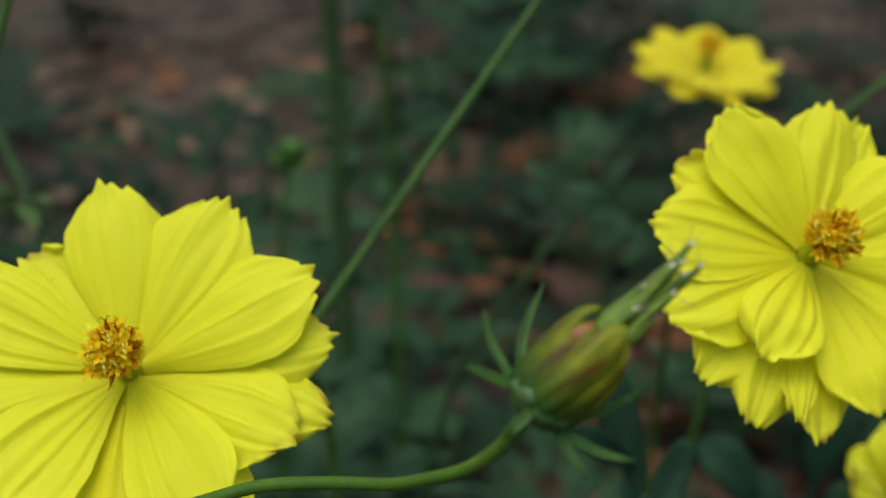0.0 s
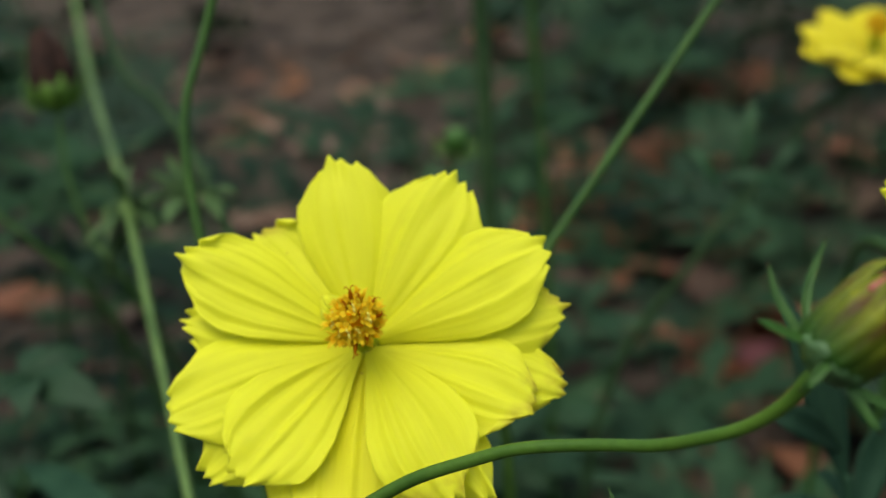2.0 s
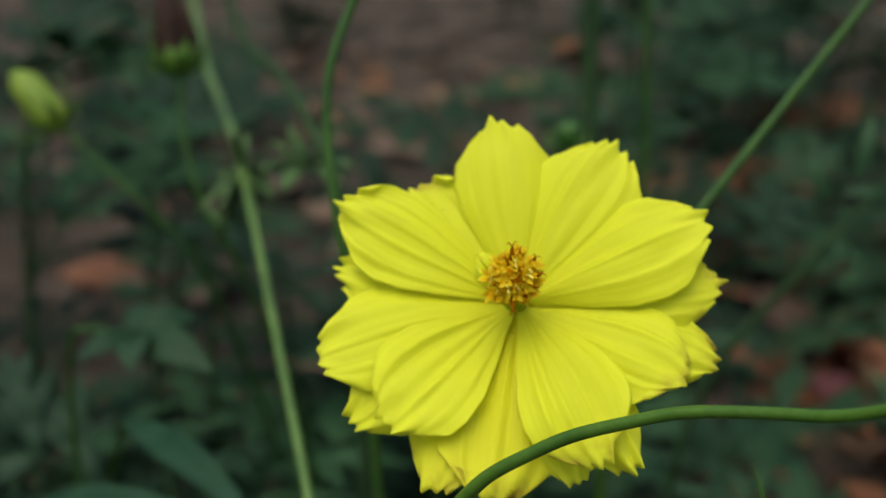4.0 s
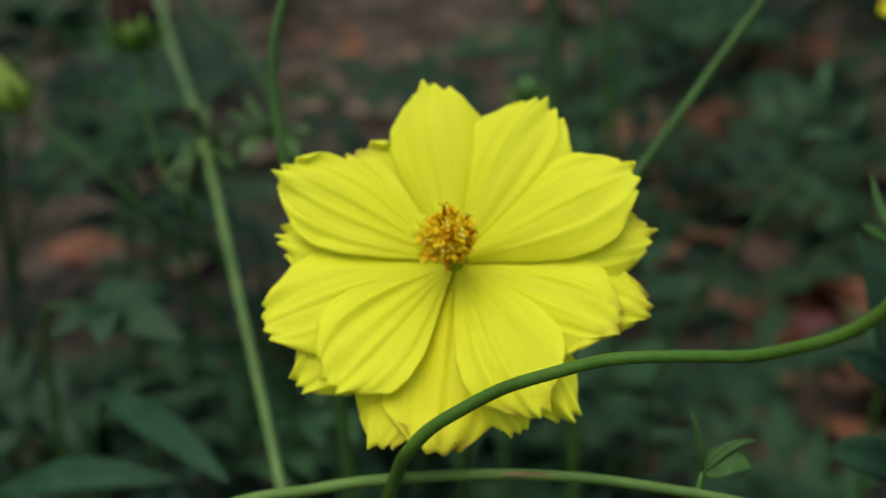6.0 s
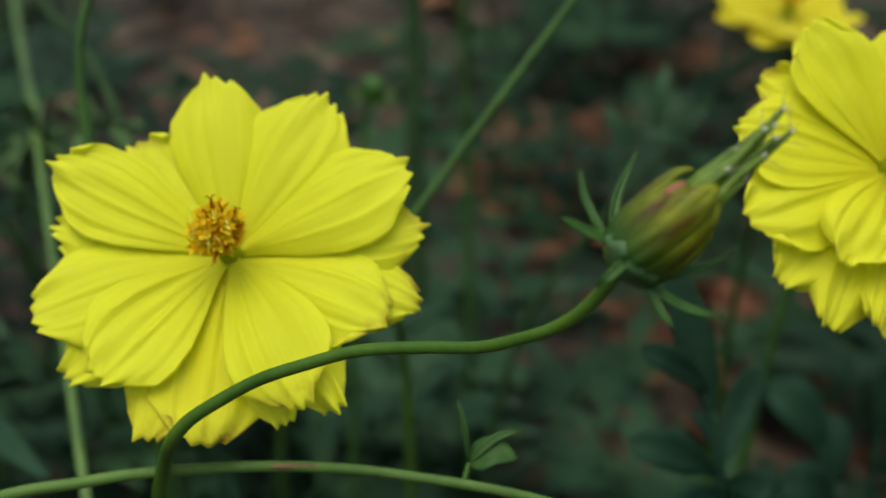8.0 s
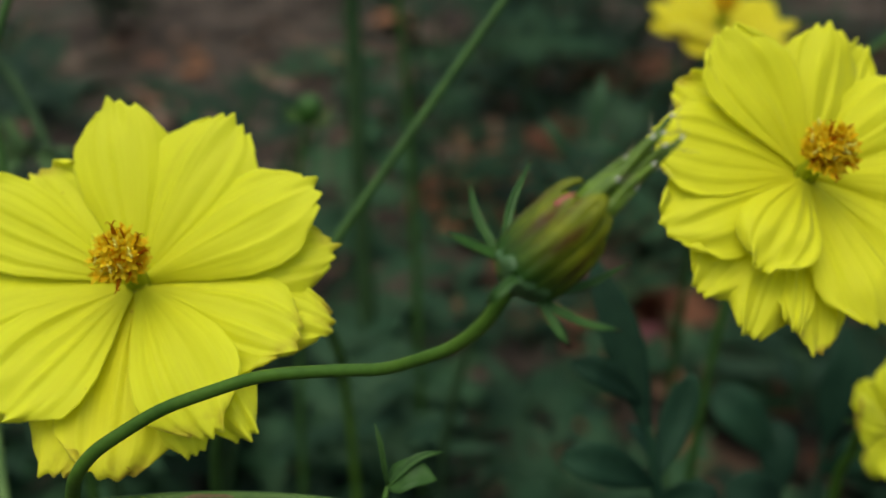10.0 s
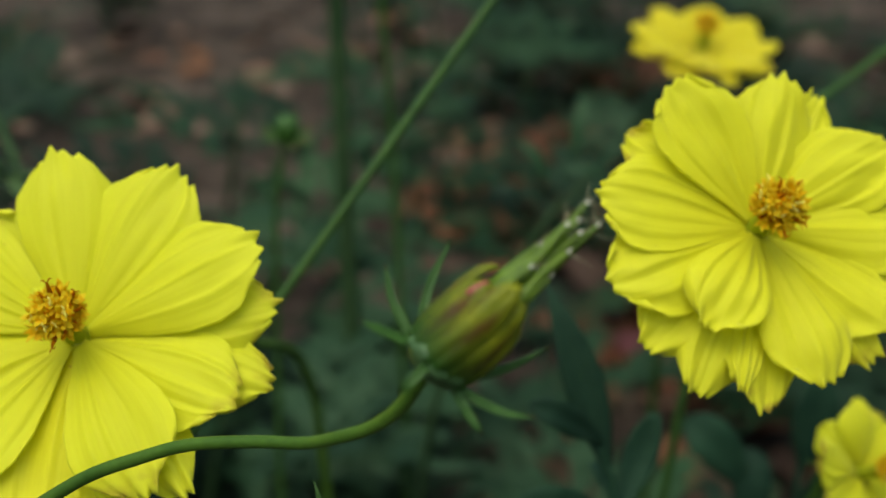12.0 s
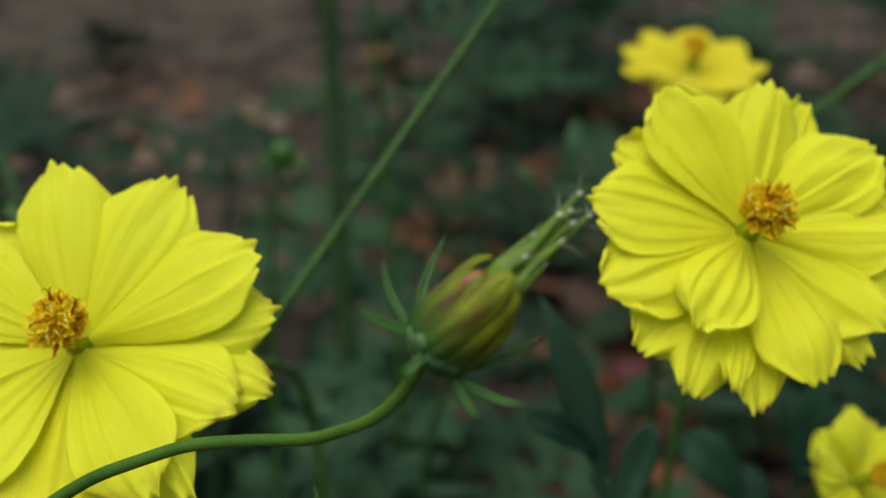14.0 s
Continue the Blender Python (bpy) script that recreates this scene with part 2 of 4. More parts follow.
def sheet(top, nu, nv, thick):
    """A closed thin skin under a grid of points."""
    nor = []
    g = [top[i * nv : (i + 1) * nv] for i in range(nu)]
    for i in range(nu):
        for j in range(nv):
            du = g[min(i + 1, nu - 1)][j] - g[max(i - 1, 0)][j]
            dv = g[i][min(j + 1, nv - 1)] - g[i][max(j - 1, 0)]
            n = du.cross(dv)
            nor.append(n.normalized() if n.length > 1e-12 else Vector((0, 0, 1)))
    verts = list(top) + [p - n * thick for p, n in zip(top, nor)]
    k, faces = nu * nv, []
    for i in range(nu - 1):
        for j in range(nv - 1):
            a = i * nv + j
            faces.append((a, a + nv, a + nv + 1, a + 1))
            faces.append((k + a, k + a + 1, k + a + nv + 1, k + a + nv))
    rim = [j for j in range(nv)] + [i * nv + nv - 1 for i in range(1, nu)] + [(nu - 1) * nv + j for j in range(nv - 2, -1, -1)] + [i * nv for i in range(nu - 2, 0, -1)]
    for a, b in zip(rim, rim[1:] + rim[:1]):
        faces.append((a, b, k + b, k + a))
    return verts, faces


def axis_frame(origin, normal):
    """Local x level, y up the slope, z along the normal."""
    z = Vector(normal).normalized()
    x = Vector((0, 0, 1)).cross(z).normalized()
    y = z.cross(x)
    return Matrix.Translation(origin) @ Matrix((x, y, z)).transposed().to_4x4()


# ---- kinds of things ----
WIDE_U = [0.0, 0.12, 0.3, 0.5, 0.68, 0.84, 0.94, 1.0]
WIDE_W = [0.12, 0.28, 0.61, 0.90, 1.0, 0.93, 0.76, 0.52]


def petal_mesh(length, half, tip_h, lift, cup, seed, teeth=4, droop=0.0, rib=0.0004, crumple=1.0):
    """A toothed ray petal along +x with lengthwise folds and fine veins, its claw at the origin."""
    rng = random.Random(seed)
    nu, nv = 34, 57
    skew = rng.uniform(-0.05, 0.05)
    notches = [2 * (k + 0.5 + rng.uniform(-0.2, 0.2)) / (teeth + 1) - 1 for k in range(teeth + 1)]
    tall = [rng.uniform(0.35, 1.15) for _ in notches]
    folds = [(c + rng.uniform(-0.06, 0.06), rng.uniform(0.25, 1.1), rng.uniform(0.05, 0.11)) for c in [(notches[k] + notches[k + 1]) / 2 for k in range(teeth)]]
    wavy = crumple * rng.uniform(0.0008, 0.0015)
    twist = rng.uniform(-0.0012, 0.0012)
    roll = crumple * rng.uniform(-0.0010, 0.0006)
    veins = rng.uniform(0, 6)
    top, uv = [], []
    for i in range(nu):
        u = i / (nu - 1)
        w = half * np.interp(u, WIDE_U, WIDE_W)
        for j in range(nv):
            v = 2 * j / (nv - 1) - 1
            tooth = max(h * math.exp(-((abs(v - c) * (teeth + 1) / 0.72) ** 2)) for c, h in zip(notches, tall))
            x = length * (u * (1 - 0.13 * abs(v) ** 2.2 * u**3) + 0.054 * tooth * u**10 - 0.03 * u**10)
            z = tip_h * u + lift * 4 * u * (1 - u) - droop * max(0.0, u - 0.6) ** 2 * 6.2
            z += cup * v * v * math.sin(math.pi * min(1.0, 0.15 + 0.72 * u))
            fade = min(1.0, 3.2 * u) * (1 - 0.45 * u**3) * w / half
            z += rib * fade * sum(d * (1 / (1 + ((v - c) / s) ** 2) - 0.7 * math.exp(-(((v - c - 1.8 * s) / (1.6 * s)) ** 2))) for c, d, s in folds)
            z += 0.00003 * fade * math.sin(v * 34.0 + veins) + 0.00002 * fade * math.sin(v * 61.0 + 2 * veins)
            z += wavy * noise.noise(Vector((u * 2.4 + seed * 3.1, v * 1.6, seed * 1.7))) * u
            z += 0.6 * wavy * noise.noise(Vector((u * 5.0 + seed, v * 3.4, seed * 0.7))) * u**3
            z += twist * v * u * u + roll * abs(v) ** 5 * u + 0.0007 * (tooth - 0.4) * u**6
            top.append(Vector((x, v * w + skew * length * u * u, z)))
            uv.append((u, v * 0.5 + 0.5))
    verts, faces = sheet(top, nu, nv, 0.00022)
    return verts, faces, uv + uv


def floret_pieces():
    """An open five-lobed disc floret and a dark anther column, both about 3 mm tall."""
    v, f = tube([(0, 0, 0), (0, 0, 0.0018)], [0.00028, 0.0004, 0.00052], 4, 8)
    lobes = [(v, f)]
    for k, (reach, rise) in enumerate(((1.0, 1.0), (0.7, 1.25), (1.15, 0.8), (0.8, 1.1), (0.95, 1.3))):
        a = 2 * math.pi * k / 5 + 0.2 * math.sin(7 * k)
        c, s = math.cos(a), math.sin(a)
        rows = ((0.0004, -0.00038, 0.0017), (0.0004, 0.00038, 0.0017), (0.0004 + 0.0005 * reach, 0.00042, 0.0017 + 0.0009 * rise), (0.0004 + 0.0005 * reach, -0.00042, 0.0017 + 0.0009 * rise), (0.0004 + 0.0011 * reach, 0.0001, 0.0017 + 0.0014 * rise))
        pts = [Vector((c * q - s * w, s * q + c * w, z)) for q, w, z in rows]
        low = [p - Vector((0, 0, 0.00012)) for p in pts]
        lobes.append((pts + low, [(0, 1, 2, 3), (3, 2, 4), (5, 8, 7, 6), (8, 9, 7), (0, 3, 8, 5), (3, 4, 9, 8), (4, 2, 7, 9), (2, 1, 6, 7)]))
    corolla = join(lobes)
    column = join([tube([(0, 0, 0.0005), (0, 0, 0.0021), (0.0001, 0, 0.0033)], [0.00026, 0.00034, 0.0003, 0.00012], 7, 7),
                   tube([(0.0001, 0, 0.0031), (0.0005, 0.0001, 0.0037), (0.0009, 0.0001, 0.0035)], [0.0001, 0.00008, 0.00003], 6, 5),
                   tube([(0.0001, 0, 0.0031), (-0.0003, 0.0002, 0.0038), (-0.0007, 0.0002, 0.0036)], [0.0001, 0.00008, 0.00003], 6, 5)])
    fork = join([tube([(0, 0, 0.0008), (0, 0.0001, 0.0026)], [0.0002, 0.0002], 4, 5),
                 tube([(0, 0.0001, 0.0025), (0.0002, 0.0001, 0.0030), (0.0006, 0.0002, 0.0033), (0.0009, 0.0002, 0.0030)], [0.00024, 0.00022, 0.00018, 0.00008], 8, 5),
                 tube([(0, 0.0001, 0.0025), (-0.0002, 0.0002, 0.0031), (-0.0006, 0.0001, 0.0034), (-0.0008, 0, 0.0032)], [0.00024, 0.00022, 0.00018, 0.00008], 8, 5)])
    return corolla, column, fork


COROLLA, COLUMN, FORK = floret_pieces()
shared = {}


def kept_mesh(name, piece, mat):
    if name not in shared:
        me = bpy.data.meshes.new(name)
        me.from_pydata([tuple(v) for v in piece[0]], [], piece[1])
        me.polygons.foreach_set("use_smooth", [name != "floret"] * len(me.polygons))
        me.materials.append(mat)
        shared[name] = me
    return shared[name]


def calyx_parts(parent, m, radius, rng):
    cup = tube([(0, 0, -0.0062), (0, 0, -0.004), (0, 0, -0.0018), (0, 0, -0.0006)], [0.0011, radius * 0.75, radius, radius * 0.9], 9, 14)
    share_mesh("calyx", kept_mesh("calyx_%.4f" % radius, cup, CUP), m, parent, "green cup behind the petals")
    for k in range(8):
        a = 2 * math.pi * k / 8 + 0.2
        verts, faces = blade([(0, 0, 0), (0.004, 0, -0.0004), (0.009, 0, -0.0022)], 0.0011, 7, 0.0002)
        me = kept_mesh("flower_sepal", (verts, faces), SEPAL)
        share_mesh("sepal", me, m @ Matrix.Rotation(a, 4, "Z") @ Matrix.Translation((radius * 0.8, 0, -0.0036)), parent)


def blade(points, half, count=9, fold=0.0006, thick=0.00015, widths=(0.35, 0.8, 1.0, 0.85, 0.5, 0.06), across=None):
    """A narrow leaf with a folded midrib along a smooth line."""
    line = curve_points(points, count)
    top = []
    for i, q in enumerate(line):
        ahead = (line[min(i + 1, count - 1)] - line[max(i - 1, 0)]).normalized()
        ref = Vector(across) if across is not None else Vector((0, 0, 1))
        side = ahead.cross(ref)
        side = side.normalized() if side.length > 1e-6 else ahead.orthogonal().normalized()
        up = side.cross(ahead)
        w = half * np.interp(i / (count - 1), np.linspace(0, 1, len(widths)), widths)
        for s in (-1, -0.5, 0, 0.5, 1):
            top.append(q + side * (w * s) + up * (fold * abs(s) * w / half))
    return sheet(top, count, 5, thick)


def disc_parts(top, m, size, n_floret, rng):
    """The raised bunch of disc florets on its narrow green throat; sizes in mm for a full flower."""
    k1 = size * 1e-3
    v, f = tube([(0, 0, -1.0 * k1), (0, 0, 1.5 * k1), (0, 0, 7.2 * k1)], [2.4 * k1, 2.1 * k1, 1.7 * k1, 1.9 * k1], 9, 14)
    throat = link_mesh("throat", v, f, THROAT, top, "green throat under the florets")
    throat.matrix_local = m
    v, f = tube([(0, 0, 6.4 * k1), (0, 0, 10.0 * k1), (0, 0, 13.4 * k1)], [1.2 * k1, 1.8 * k1, 2.4 * k1, 2.6 * k1, 2.0 * k1, 0.5 * k1], 12, 16)
    disc = link_mesh("disc", v, f, DISC, top, "orange bunch of tiny florets")
    disc.matrix_local = m
    for k in range(n_floret):
        t = math.sqrt((k + 0.5) / n_floret)
        a = k * 2.39996
        if t < 0.68:
            q = t / 0.68 * math.pi / 2
            r, z, lean = 2.4 * math.sin(q), 10.2 + 3.0 * math.cos(q), 0.85 * (t / 0.68) ** 1.5
        else:
            q = (t - 0.68) / 0.32
            r, z, lean = 2.4 - 0.8 * q, 10.2 - 2.6 * q, 0.85 - 0.25 * q
        lean += rng.uniform(-0.3, 0.3)
        place = Matrix.Translation((r * k1 * math.cos(a), r * k1 * math.sin(a), z * k1)) @ Matrix.Rotation(a + rng.uniform(-0.25, 0.25), 4, "Z") @ Matrix.Rotation(lean, 4, "Y") @ Matrix.Rotation(rng.uniform(0, 6), 4, "Z")
        wide = size * rng.uniform(0.65, 1.15)
        place = place @ Matrix.Diagonal((wide, wide, wide * rng.uniform(0.8, 1.15), 1))
        if k % 5 == 1 and t < 0.85:
            share_mesh("anther", kept_mesh("anther", COLUMN, ANTHER), place, disc, "red-brown anther with a yellow tip" if k == 1 else "")
        else:
            share_mesh("floret", kept_mesh("floret", COROLLA, FLORET), place, disc)
        if k % 5 == 0 and t < 0.9:
            share_mesh("stigma", kept_mesh("stigma", FORK, STIGMA), place, disc, "pale yellow forked stigma" if k == 0 else "")


def flower(label, origin, normal, petals, stem, seed, stem_mat=None, depth=4.5, size=1.0, n_floret=72, stem_r=0.0011, crumple=1.0, petal_mat=None, worn=()):
    """A cosmos flower: petals as (angle, reach, half width, tip height, layer, droop, perhaps the lift of its edges and the strength of its folds) in mm and degrees, round a centre sunk by depth."""
    rng = random.Random(seed)
    base = Vector(stem[-1])
    n = Vector(normal).normalized()
    centre = Vector(origin) - n * depth * 1e-3
    top = thing("cosmos_flower", base, label, "flower", "cosmos flowers")
    m = Matrix.Translation(-base) @ axis_frame(centre, normal)
    for k, (angle, length, half, tip, layer, droop, *edge) in enumerate(petals):
        layer *= 0.6
        fold = 0.00062 * (edge[1] if len(edge) > 1 else 1.0)
        cup = edge[0] * 1e-3 if edge else crumple * rng.uniform(-0.0024, -0.0004)
        verts, faces, uv = petal_mesh(length * 1e-3 - 0.0016, half * 1e-3, (tip + depth - layer) * 1e-3, rng.uniform(0.0008, 0.0017), cup, seed * 40 + k, (3, 4, 3, 4)[k % 4], droop * 1e-3, fold, crumple)
        ob = link_mesh("petal", verts, faces, PETAL_WORN if k in worn else petal_mat or PETAL, top, "petal with a brown worn tip" if k in worn else "", uv)
        ob.matrix_local = m @ Matrix.Rotation(radians(angle), 4, "Z") @ Matrix.Translation((0.0016, 0, layer * 1e-3))
    disc_parts(top, m, size, n_floret, rng)
    calyx_parts(top, m, 0.0038, rng)
    pts = [centre - n * 0.005, centre - n * 0.010] + [Vector(q) for q in stem]
    v, f = tube([p - base for p in pts], [stem_r, stem_r, stem_r * 1.15, stem_r * 1.5, stem_r * 1.9], 40, 10)
    link_mesh("stem", v, f, stem_mat or STEM, top, "thin green stalk")
    return top


def bare_stem(name, label, points, radii, mat, count=40, category="stem"):
    base = Vector(points[-1])
    top = thing(name, base, label, category)
    v, f = tube([Vector(p) - base for p in points], radii, count, 12)
    link_mesh("stalk", v, f, mat, top)
    return top


# ---- ground ----
def ground():
    near = np.concatenate([[-60, -25, -10, -5, -3], np.linspace(-1.9, 2.1, 110), [3, 5, 10, 25, 60]])
    deep = np.concatenate([[-60, -25, -10, -5, -2, -1], np.linspace(-0.5, 3.6, 112), [5, 8, 14, 30, 80]])
    verts = []
    for y in deep:
        for x in near:
            p = Vector((x, y, 0))
            z = 0.016 * noise.noise(p * 3.1) + 0.010 * noise.noise(p * 9.0) + 0.006 * noise.noise(p * 24.0)
            verts.append((x, y, z - 0.012))
    w = len(near)
    faces = [(j * w + i, j * w + i + 1, (j + 1) * w + i + 1, (j + 1) * w + i) for j in range(len(deep) - 1) for i in range(w - 1)]
    tagged(link_mesh("ground", verts, faces, SOIL), "bare grey-brown garden soil with crumbs and litter", "ground", kind="structure")


def ground_z(x, y):
    p = Vector((x, y, 0))
    return 0.016 * noise.noise(p * 3.1) + 0.010 * noise.noise(p * 9.0) + 0.006 * noise.noise(p * 24.0) - 0.012


ground()


def crumbs():
    rng = random.Random(5)
    verts, faces = [], []
    for _ in range(2600):
        x, y = rng.uniform(-1.1, 1.3), rng.uniform(0.3, 3.0)
        r = 0.002 + 0.009 * rng.random() ** 3
        n = len(verts)
        for d in ((1, 0, 0), (-1, 0, 0), (0, 1, 0), (0, -1, 0), (0, 0, 1), (0, 0, -1)):
            k = r * rng.uniform(0.6, 1.1)
            verts.append((x + d[0] * k, y + d[1] * k, ground_z(x, y) + d[2] * k * 0.7 + r * 0.3))
        faces += [tuple(n + i for i in t) for t in ((0, 2, 4), (2, 1, 4), (1, 3, 4), (3, 0, 4), (2, 0, 5), (1, 2, 5), (3, 1, 5), (0, 3, 5))]
    tagged(link_mesh("soil_crumbs", verts, faces, SOIL), "loose crumbs of brown soil and grit", "soil", kind="stuff")


crumbs()

# ---- the main flower ----
FLOWER_ROWS = [
    (102.0, 33.0, 8.7, 1, 1.3, 0, -1.6, 0.55), (66.5, 32.4, 9.4, 0, 0.7, 0, -1.2, 0.9), (26.5, 33.4, 9.2, 2, 1.6, 0, -1.8, 1.3), (161.0, 34.0, 8.1, 2.4, 1.7, 0, -0.7, 1.2),
    (-159.0, 34.4, 9.0, 0, 1.0, 1, -1.6, 1.3), (-129.5, 30.4, 9.6, 1, 1.7, 1, 0.0, 1.3), (-91.0, 33.8, 10.2, -2, 0.6, 1.5, -1.8, 0.9), (-56.5, 31.2, 9.0, 1.5, 2.6, 2.2, 0.2, 2.4), (-24.0, 30.2, 9.0, -1.0, 0.4, 1, -1.6, 1.5),
    (10.5, 33.6, 7.8, -3, -0.9, 0), (-12.5, 34.0, 7.2, -4, -1.1, 1), (-65.0, 31.8, 7.0, -4, -1.1, 1), (-50.0, 33.4, 6.2, -4, -0.8, 1), (174.0, 31.0, 8.2, -3, -1.0, 0, -1.0, 0.6), (135.0, 28.4, 7.6, -3.0, -1.1, 0, 0.0, 0.3),
    (-138.0, 34.0, 8.2, -4, -1.1, 1), (-108.0, 34.6, 7.8, -3.4, -0.9, 1, -1.0, 0.5), (141.0, 9.5, 2.6, 0.5, 2.6, 0),
]
flower("fully open yellow cosmos flower with toothed petals and orange centre", (-0.0006, 0.0057, 0.4146), (0.02, -0.70, 0.71), FLOWER_ROWS,
       [(0.0010, 0.050, 0.388), (0.0030, 0.110, 0.362), (0.0080, 0.170, 0.310), (0.010, 0.19, 0.15), (0.010, 0.19, -0.01)], 3, worn=(6, 16))

# ---- the second flower ----
SECOND_ROWS = [
    (76.0, 28.8, 8.2, 1, 1.2, 0), (30.0, 29.0, 9.0, 1, 0.8, 0), (117.0, 29.4, 9.4, 3, 1.4, 0, 0.8), (167.0, 29.8, 9.2, 1, 0.6, 0, 0.3), (-158.0, 30.4, 9.2, 0, 1.0, 1, -1.2),
    (-127.0, 23.6, 7.6, 3, 2.4, 2, 0.3), (-78.0, 30.2, 8.4, 0.5, 1.4, 1.5, -0.8), (-42.0, 29.2, 8.8, -1, 0.5, 1), (-8.0, 28.4, 8.6, 0, 0.9, 0),
    (57.0, 29.0, 7.0, -2, -0.6, 0), (138.0, 28.8, 8.0, -2, -0.8, 0), (-140.0, 30.6, 8.4, -4, -0.8, 1), (-120.0, 32.6, 7.0, -5, -1.0, 1), (-106.0, 30.6, 3.8, -2.5, -0.2, 1, -2.0), (-95.0, 32.6, 6.6, -5, -1.1, 1),
    (-58.0, 30.4, 7.0, -4, -0.9, 1), (10.0, 29.4, 7.6, -3, -0.8, 0), (-25.0, 29.4, 7.6, -3, -0.9, 0),
]
flower("yellow cosmos flower crowded with crumpled petals", (0.1135, 0.0332, 0.4263), (0.15, -0.72, 0.66), SECOND_ROWS,
       [(0.112, 0.072, 0.400), (0.118, 0.15, 0.376), (0.126, 0.25, 0.330), (0.13, 0.31, 0.2), (0.13, 0.32, -0.01)], 7, BACK_STEM, crumple=1.6, petal_mat=PETAL_WARM)

# ---- flowers further back ----
FAR_ROWS = [(20 + 45 * k, 28.0, 8.4, 1.0, 0.6, 0) for k in range(8)] + [(42 + 45 * k, 28.5, 7.6, -3.0, -0.9, 1) for k in range(8)]
tilted = flower("yellow cosmos flower tilted on its stalk among leaves", (0.1386, 0.2988, 0.4034), (0.1, -0.26, 0.96), FAR_ROWS,
       [(0.1192, 0.3060, 0.3739), (0.1085, 0.2993, 0.3602), (0.0918, 0.2855, 0.3445), (0.0754, 0.2717, 0.3285), (0.035, 0.275, 0.24), (0.02, 0.28, -0.01)], 11, DARK_STEM, n_floret=60, petal_mat=PETAL_SHADED)
for foot, tip, half in [((0.0806, 0.2733, 0.3534), (0.0688, 0.2773, 0.3682), 0.0036), ((0.0901, 0.2780, 0.3604), (0.0937, 0.2885, 0.3838), 0.0040), ((0.0992, 0.2778, 0.3558), (0.1128, 0.2858, 0.3687), 0.0038), ((0.0730, 0.2692, 0.3471), (0.0582, 0.2675, 0.3500), 0.0038), ((0.0846, 0.2755, 0.3569), (0.1058, 0.2775, 0.3520), 0.0040)]:
    a, b = Vector(foot) - tilted.location, Vector(tip) - tilted.location
    v, f = blade([a, a.lerp(b, 0.5) + Vector((0, -0.002, 0.003)), b], half * 0.72, 12, 0.0012, 0.0003, (0.3, 0.8, 1.0, 0.85, 0.5, 0.05), (0.05, -0.7, 0.7))
    link_mesh("leaf", v, f, LEAF, tilted, "narrow grey-green stem leaf")
LOW_ROWS = [(10 + 72 * k, 17.0, 6.4, 1.0, 0.5, 0) for k in range(5)] + [(46 + 72 * k, 16.0, 5.6, -2.0, -0.6, 0) for k in range(5)]
flower("small yellow cosmos flower low among dark leaves", (0.1535, 0.082, 0.3475), (0.5, -0.6, 0.5), LOW_ROWS,
       [(0.147, 0.098, 0.333), (0.145, 0.105, 0.28), (0.15, 0.11, -0.01)], 13, depth=2.5, size=0.75, n_floret=50)


